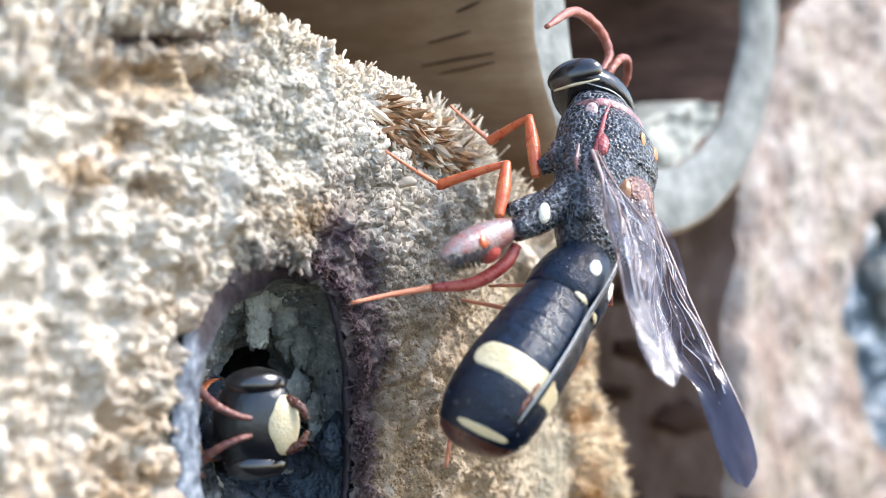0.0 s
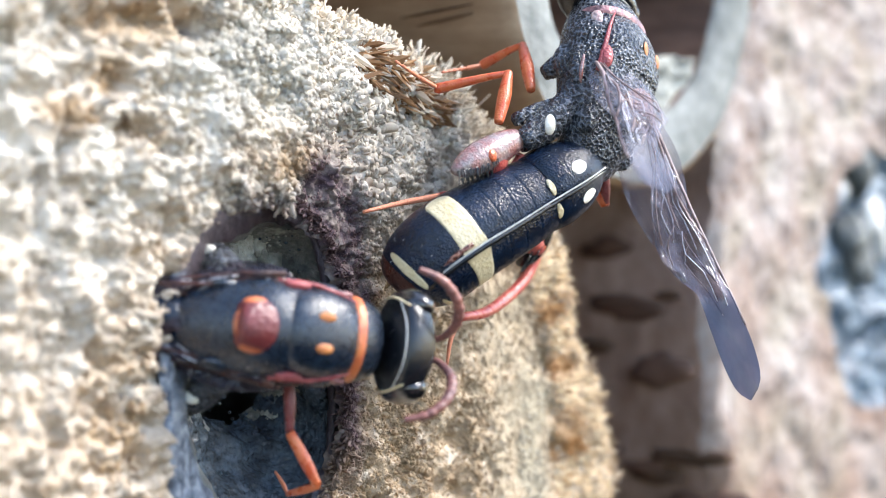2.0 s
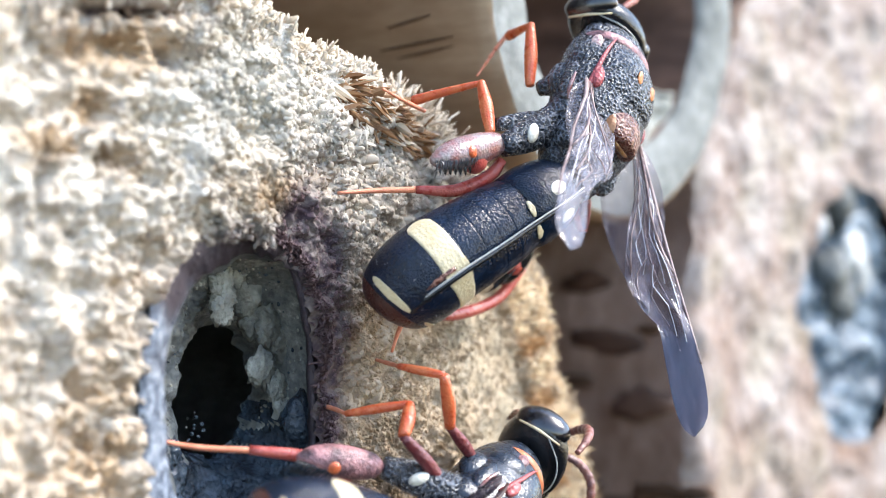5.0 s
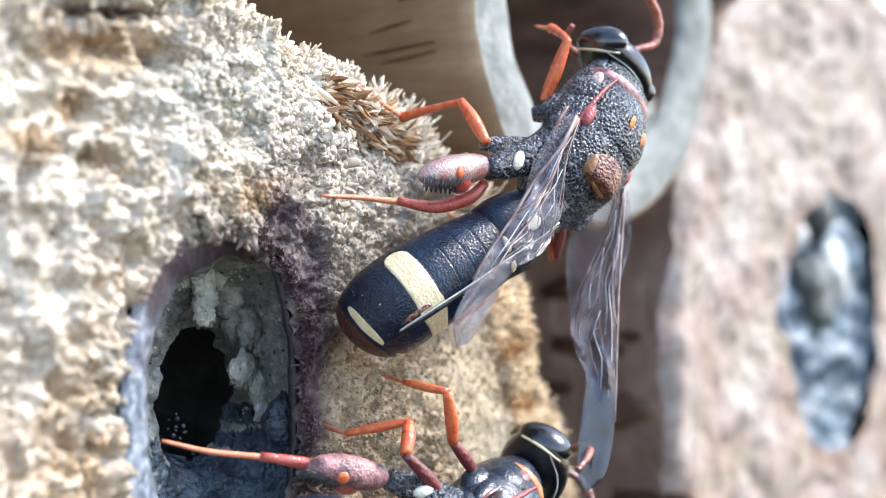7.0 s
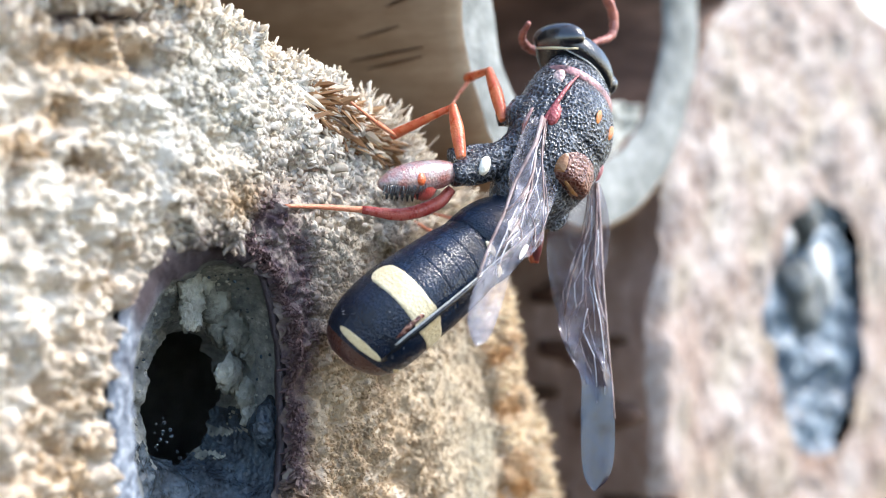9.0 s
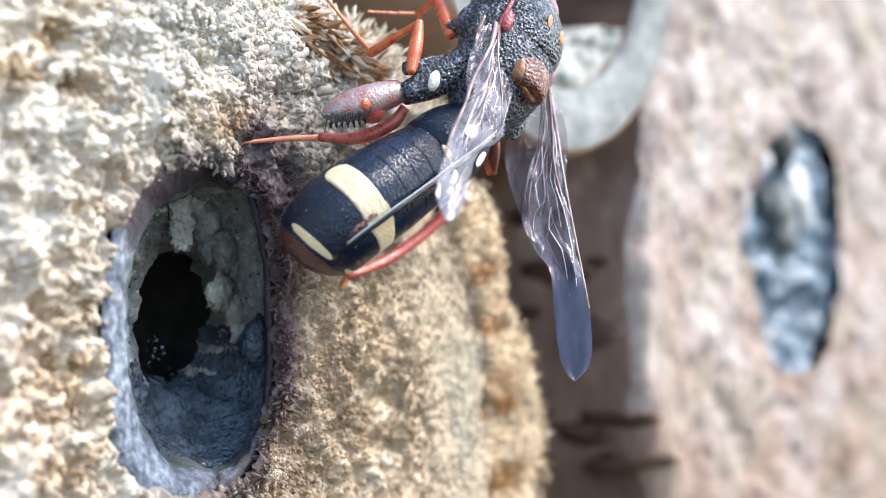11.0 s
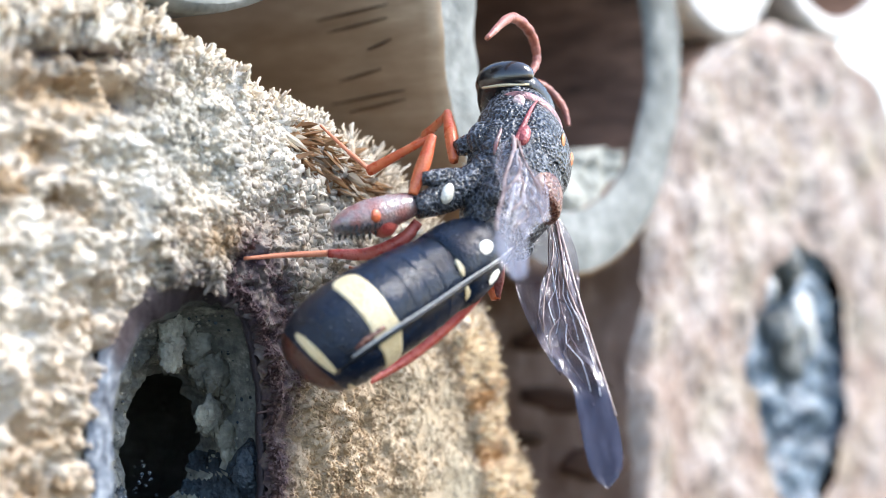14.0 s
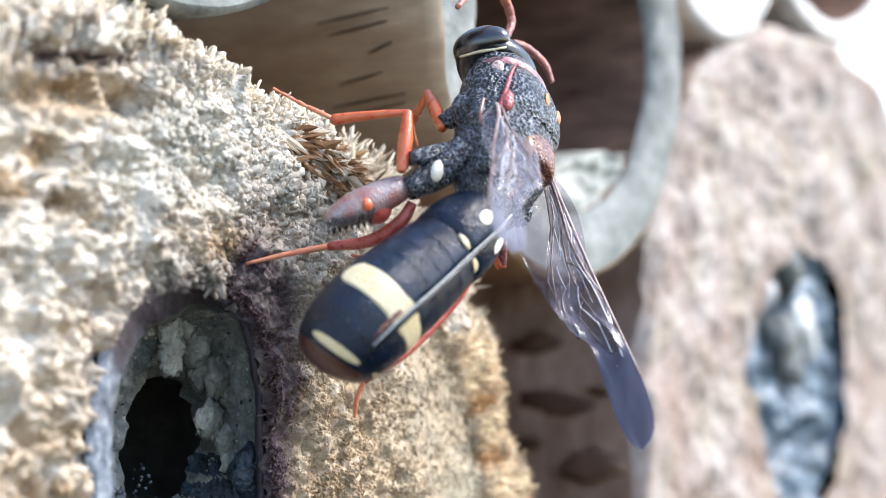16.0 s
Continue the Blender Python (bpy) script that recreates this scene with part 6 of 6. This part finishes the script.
    walk(parts_1["middle+1_tibia"], [
        (0.0, pose(0.001550, 0.000000, 0.000000, -68.18, 20.08, -100.96)),
        (1.0, pose(0.001550, 0.000000, 0.000000, 6.98, -1.19, -93.37)),
        (2.0, pose(0.001550, 0.000000, 0.000000, -94.38, 29.42, -105.67)),
        (3.0, pose(0.001550, 0.000000, 0.000000, -168.44, 5.40, -99.08)),
        (4.0, pose(0.001550, 0.000000, 0.000000, -116.77, 17.93, -105.59)),
        (7.0, pose(0.001550, 0.000000, 0.000000, -84.78, 10.96, -59.61)),
        (8.0, pose(0.001550, 0.000000, 0.000000, -93.58, 11.21, -65.98)),
        (9.5, pose(0.001550, 0.000000, 0.000000, -117.30, 17.15, -102.14)),
        (10.0, pose(0.001550, 0.000000, 0.000000, -41.34, 2.28, -94.95)),
        (12.5, pose(0.001550, 0.000000, 0.000000, 50.61, -6.41, -94.67)),
        (14.0, pose(0.001550, 0.000000, 0.000000, -93.58, 1.22, -123.21)),
        (15.0, pose(0.001550, 0.000000, 0.000000, -92.66, 4.82, -127.39)),
        (16.0, pose(0.001550, 0.000000, 0.000000, -45.80, 23.01, -95.40)),
    ])
    walk(parts_1["middle+1_tarsus"], [
        (0.0, pose(0.001157, -0.002029, -0.000755, 149.81, 84.61, 130.91)),
        (1.0, pose(0.001421, -0.002196, 0.000046, -150.62, 73.29, -162.58)),
        (2.0, pose(0.001033, -0.001845, -0.001081, 152.59, 70.02, 137.61)),
        (3.0, pose(0.001205, -0.002163, -0.000207, 159.37, 65.44, 173.18)),
        (4.0, pose(0.000987, -0.002016, -0.000677, 149.31, 70.10, 140.98)),
        (7.0, pose(0.002643, -0.001863, -0.000418, 16.33, 75.30, 46.25)),
        (8.0, pose(0.002428, -0.001971, -0.000428, 5.44, 69.16, 30.53)),
        (9.5, pose(0.001108, -0.002055, -0.000649, 99.21, 74.88, 95.40)),
        (10.0, pose(0.001360, -0.002190, -0.000087, 111.39, 73.77, 103.08)),
        (12.5, pose(0.001372, -0.002179, 0.000246, -8.25, 12.45, -43.84)),
        (14.0, pose(0.000345, -0.001840, -0.000047, -8.59, 15.20, -63.09)),
        (15.0, pose(0.000219, -0.001742, -0.000185, -9.21, 15.41, -68.57)),
        (16.0, pose(0.001359, -0.002016, -0.000860, -13.29, 18.26, -63.22)),
    ])
    walk(parts_1["front+1"], [
        (0.0, pose(0.000375, 0.001275, -0.002189, 76.01, 0.55, 12.48)),
        (1.0, pose(0.000364, 0.001018, -0.002015, 77.05, -4.01, 17.72)),
        (2.0, pose(0.000031, 0.001363, -0.002476, 71.91, 14.09, -9.40)),
        (3.0, pose(-0.000705, 0.001421, -0.002405, 70.93, 42.04, -0.64)),
        (4.0, pose(0.000066, 0.001390, -0.002487, 75.46, 23.14, 9.35)),
        (7.0, pose(0.001017, 0.001560, -0.001690, 79.64, -16.24, 30.14)),
        (8.0, pose(0.001122, 0.001498, -0.001547, 79.59, -16.01, 29.92)),
        (9.5, pose(0.000274, 0.001307, -0.002021, 71.23, 43.32, 1.30)),
        (10.0, pose(0.000323, 0.001283, -0.001989, 72.43, 32.22, -0.40)),
        (12.5, pose(0.000368, 0.001182, -0.002019, 71.88, 27.49, -5.05)),
        (14.0, pose(0.000302, 0.001064, -0.002213, 74.32, 12.71, 3.46)),
        (15.0, pose(0.000371, 0.001067, -0.002126, 74.62, 9.32, 5.00)),
        (16.0, pose(0.000418, 0.001165, -0.002134, 71.82, 20.28, -8.26)),
    ])
    walk(parts_1["front+1_tibia"], [
        (0.0, pose(0.001750, 0.000000, 0.000000, -6.66, 1.04, -94.81)),
        (1.0, pose(0.001750, 0.000000, 0.000000, 101.26, -13.10, -111.87)),
        (2.0, pose(0.001750, 0.000000, 0.000000, -34.29, 4.27, -78.39)),
        (3.0, pose(0.001750, 0.000000, 0.000000, 139.87, -16.72, -79.34)),
        (4.0, pose(0.001750, 0.000000, 0.000000, 78.43, -22.44, -76.51)),
        (7.0, pose(0.001750, 0.000000, 0.000000, 24.44, -22.06, -84.17)),
        (8.0, pose(0.001750, 0.000000, 0.000000, 25.09, -23.97, -82.52)),
        (9.5, pose(0.001750, 0.000000, 0.000000, 62.42, -22.57, -48.40)),
        (10.0, pose(0.001750, 0.000000, 0.000000, 56.82, -23.22, -55.42)),
        (12.5, pose(0.001750, 0.000000, 0.000000, 51.00, -25.77, -53.74)),
        (14.0, pose(0.001750, 0.000000, 0.000000, 55.26, -28.88, -71.07)),
        (15.0, pose(0.001750, 0.000000, 0.000000, 45.04, -26.52, -69.23)),
        (16.0, pose(0.001750, 0.000000, 0.000000, 54.62, -28.91, -60.14)),
    ])
    walk(parts_1["front+1_tarsus"], [
        (0.0, pose(0.001616, -0.001594, -0.000029, -7.89, 21.20, -34.59)),
        (1.0, pose(0.001169, -0.001446, 0.000363, 4.62, -6.77, -53.71)),
        (2.0, pose(0.002071, -0.001563, -0.000119, -158.61, 54.40, -148.90)),
        (3.0, pose(0.002034, -0.001506, 0.000460, -162.35, 53.28, -128.85)),
        (4.0, pose(0.002095, -0.001438, 0.000611, -148.22, 44.79, -129.65)),
        (7.0, pose(0.001901, -0.001475, 0.000601, 41.61, -27.83, -96.01)),
        (8.0, pose(0.001940, -0.001450, 0.000650, 44.07, -30.08, -96.10)),
        (9.5, pose(0.002731, -0.001105, 0.000614, -170.25, 54.28, -137.79)),
        (10.0, pose(0.002584, -0.001211, 0.000631, -166.25, 44.56, -140.65)),
        (12.5, pose(0.002602, -0.001162, 0.000696, 39.53, -5.74, -66.23)),
        (14.0, pose(0.002205, -0.001325, 0.000773, 72.81, -8.71, -86.90)),
        (15.0, pose(0.002258, -0.001339, 0.000715, 82.68, -11.00, -91.86)),
        (16.0, pose(0.002447, -0.001215, 0.000774, 44.08, -47.52, -41.80)),
    ])
    # the first wasp draws its head in a little towards the end
    walk(parts_1["head"], [(t, pose(x * MM, 0.1 * MM, -0.8 * MM)) for t, x in ((0.0, 2.9), (10.0, 2.85), (12.5, 2.65), (14.0, 2.5), (16.0, 2.55))])
    # the feelers swing over once and back
    at = [v * MM for v in FEELER_1[1]]
    walk(parts_1["antenna0"], [(t, pose(*at, 0, 0, -14 * k)) for t, k in ((0.0, 0), (2.0, 0.05), (4.0, 0.1), (6.3, 1), (7.5, 0.9), (8.5, 1.05), (10.0, 0.9), (12.5, 0.2), (13.6, 0), (14.0, -0.9), (15.5, -1.1), (16.0, -0.9))])
    early, mid, late = (Euler([radians(v) for v in turn]).to_quaternion() for turn in ((-27, -21, 39), (74, 47, -63), (-48, 38, 16)))
    rows = [(0.0, early), (4.0, early), (5.2, early.slerp(mid, 0.5)), (6.4, mid), (8.8, mid), (10.2, mid.slerp(late, 0.4)), (11.4, mid.slerp(late, 0.75)), (12.5, late), (16.0, late)]
    walk(parts_1["antenna1"], [(t, Matrix.LocRotScale(Vector(FEELER_2[1]) * MM, turn, None)) for t, turn in rows])
    walk(parts_2["head"], [(t, pose(3.3 * MM, 0.0, -0.45 * MM, 0, turn, 0)) for t, turn in ((0.0, -38), (0.5, -38), (1.0, -15), (1.5, 4), (2.0, 8), (3.0, 0), (4.0, 0), (16.0, 0))])
    # the second wasp draws its abdomen, wings and hind legs out of the hole behind it
    tucked = [(0.0, 1), (2.5, 1), (3.0, 0.7), (3.5, 0.1), (4.0, 0), (16.0, 0)]
    bend = [(0.0, 0), (0.5, 18), (1.0, 45), (1.5, 58), (2.0, 60), (2.5, 58), (3.0, 45), (3.5, 10), (4.0, 20), (6.5, 18), (8.0, 15), (16.0, 15)]
    walk(parts_2["abdomen"], [(t, pose(*(v * MM for v in PETIOLE), 0, -b, 0 if t < 3.2 else -10 if t < 3.8 else -30)) for t, b in bend])
    for key, (_, at) in (("antenna0", FEELER_3), ("antenna1", FEELER_4)):
        at = [v * MM for v in at]
        mirror = 1 if key == "antenna0" else -1
        ahead = frame_of((0.25, 0.95 * mirror, 0.0), (0.95, -0.25 * mirror, 0.0))
        folded = frame_of((-0.70, 0.60 * mirror, 0.40), (0.53, 0.06 * mirror, 0.84)) @ ahead.transposed()
        q = folded.to_quaternion()
        spread = Euler([radians(v) for v in ((28, -19, 50) if mirror > 0 else (-50, -42, 21))]).to_quaternion()
        still = Matrix.Identity(3).to_quaternion()
        turns = [(t, still.slerp(q, k)) for t, k in ((0.0, 1), (0.5, 0.95), (1.0, 0.85), (1.5, 0.75), (2.0, 0.7), (2.5, 0.6), (3.0, 0.1))] + [(t, still.slerp(spread, k)) for t, k in ((3.5, 0.5), (4.0, 1), (7.5, 1), (16.0, 1))]
        walk(parts_2[key], [(t, Matrix.LocRotScale(Vector(at), turn, None)) for t, turn in turns])
    for key, side in (("wing+1", 1), ("wing-1", -1)):
        base = [v * MM for v in (BASE_L if side > 0 else BASE_R)]
        base[1] *= NARROW
        walk(parts_2[key], [(t, pose(*base, 0, -0.4 * b, 0) @ pose(0, 0, 0, 4 * side, -5, 180 + 12 * side - (15 if t > 3.3 else 0))) for t, b in bend])
    hind_2 = [
        (4.0, pose(-0.001200, 0.001250, -0.001100, -30.65, -40.64, 23.70)),
        (6.5, pose(-0.001200, 0.001250, -0.001100, -24.80, -38.36, 16.52)),
        (7.0, pose(-0.001200, 0.001250, -0.001100, -24.54, -38.36, 16.09)),
        (7.5, pose(-0.001200, 0.001250, -0.001100, -25.07, -39.15, 16.24)),
        (8.0, pose(-0.001200, 0.001250, -0.001100, -3.36, -27.15, -18.20)),
        (16.0, pose(-0.001200, 0.001250, -0.001100, -3.36, -27.15, -18.20)),
    ]
    middle_2 = [
        (4.0, pose(-0.001283, 0.001387, -0.001413, -32.20, -8.62, -7.48)),
        (6.5, pose(-0.001283, 0.001387, -0.001413, -45.07, -2.95, -6.20)),
        (7.0, pose(-0.001283, 0.001387, -0.001413, -43.80, -2.00, -5.83)),
        (7.5, pose(-0.001283, 0.001387, -0.001413, -38.68, 4.11, -3.39)),
        (8.0, pose(-0.001283, 0.001387, -0.001413, -12.11, 5.22, 1.49)),
        (16.0, pose(-0.001283, 0.001387, -0.001413, -12.11, 5.22, 1.49)),
    ]
    front_2 = [
        (4.0, pose(0.000838, 0.001076, -0.001413, -19.21, -24.22, -5.47)),
        (6.5, pose(0.000838, 0.001076, -0.001413, -19.51, -24.08, -5.21)),
        (7.0, pose(0.000838, 0.001076, -0.001413, -19.65, -24.01, -5.09)),
        (7.5, pose(0.000838, 0.001076, -0.001413, -19.52, -24.07, -5.20)),
        (8.0, pose(0.000838, 0.001076, -0.001413, -28.39, -15.42, 4.22)),
        (16.0, pose(0.000838, 0.001076, -0.001413, -28.39, -15.42, 4.22)),
    ]
    for key, side in (("hind+1", 1), ("hind-1", -1)):
        at = (BACK[0][0] * MM, BACK[0][1] * side * MM, BACK[0][2] * MM)
        walk(parts_2[key], [(t, pose(*at, 0, -0.95 * b, 0)) for t, b in bend if side < 0 or t < 3.3] + (hind_2 if side > 0 else []))
        # middle legs drawn in under the body until it is out; front feet reach forward
        walk(parts_2["middle%+d" % side], [(t, pose(*(v * MM for v in (MID[0][0], MID[0][1] * side, MID[0][2])), -60 * side * k, 0, 0)) for t, k in tucked if side < 0 or t < 3.8] + (middle_2 if side > 0 else []))
        walk(parts_2["front%+d" % side], [(t, pose(*(v * MM for v in (FORE[0][0], FORE[0][1] * side, FORE[0][2])), -60 * k if side > 0 else 0, 0, (15 if side > 0 else 50) * k)) for t, k in tucked if side < 0 or t < 3.8] + (front_2 if side > 0 else []))


motions()
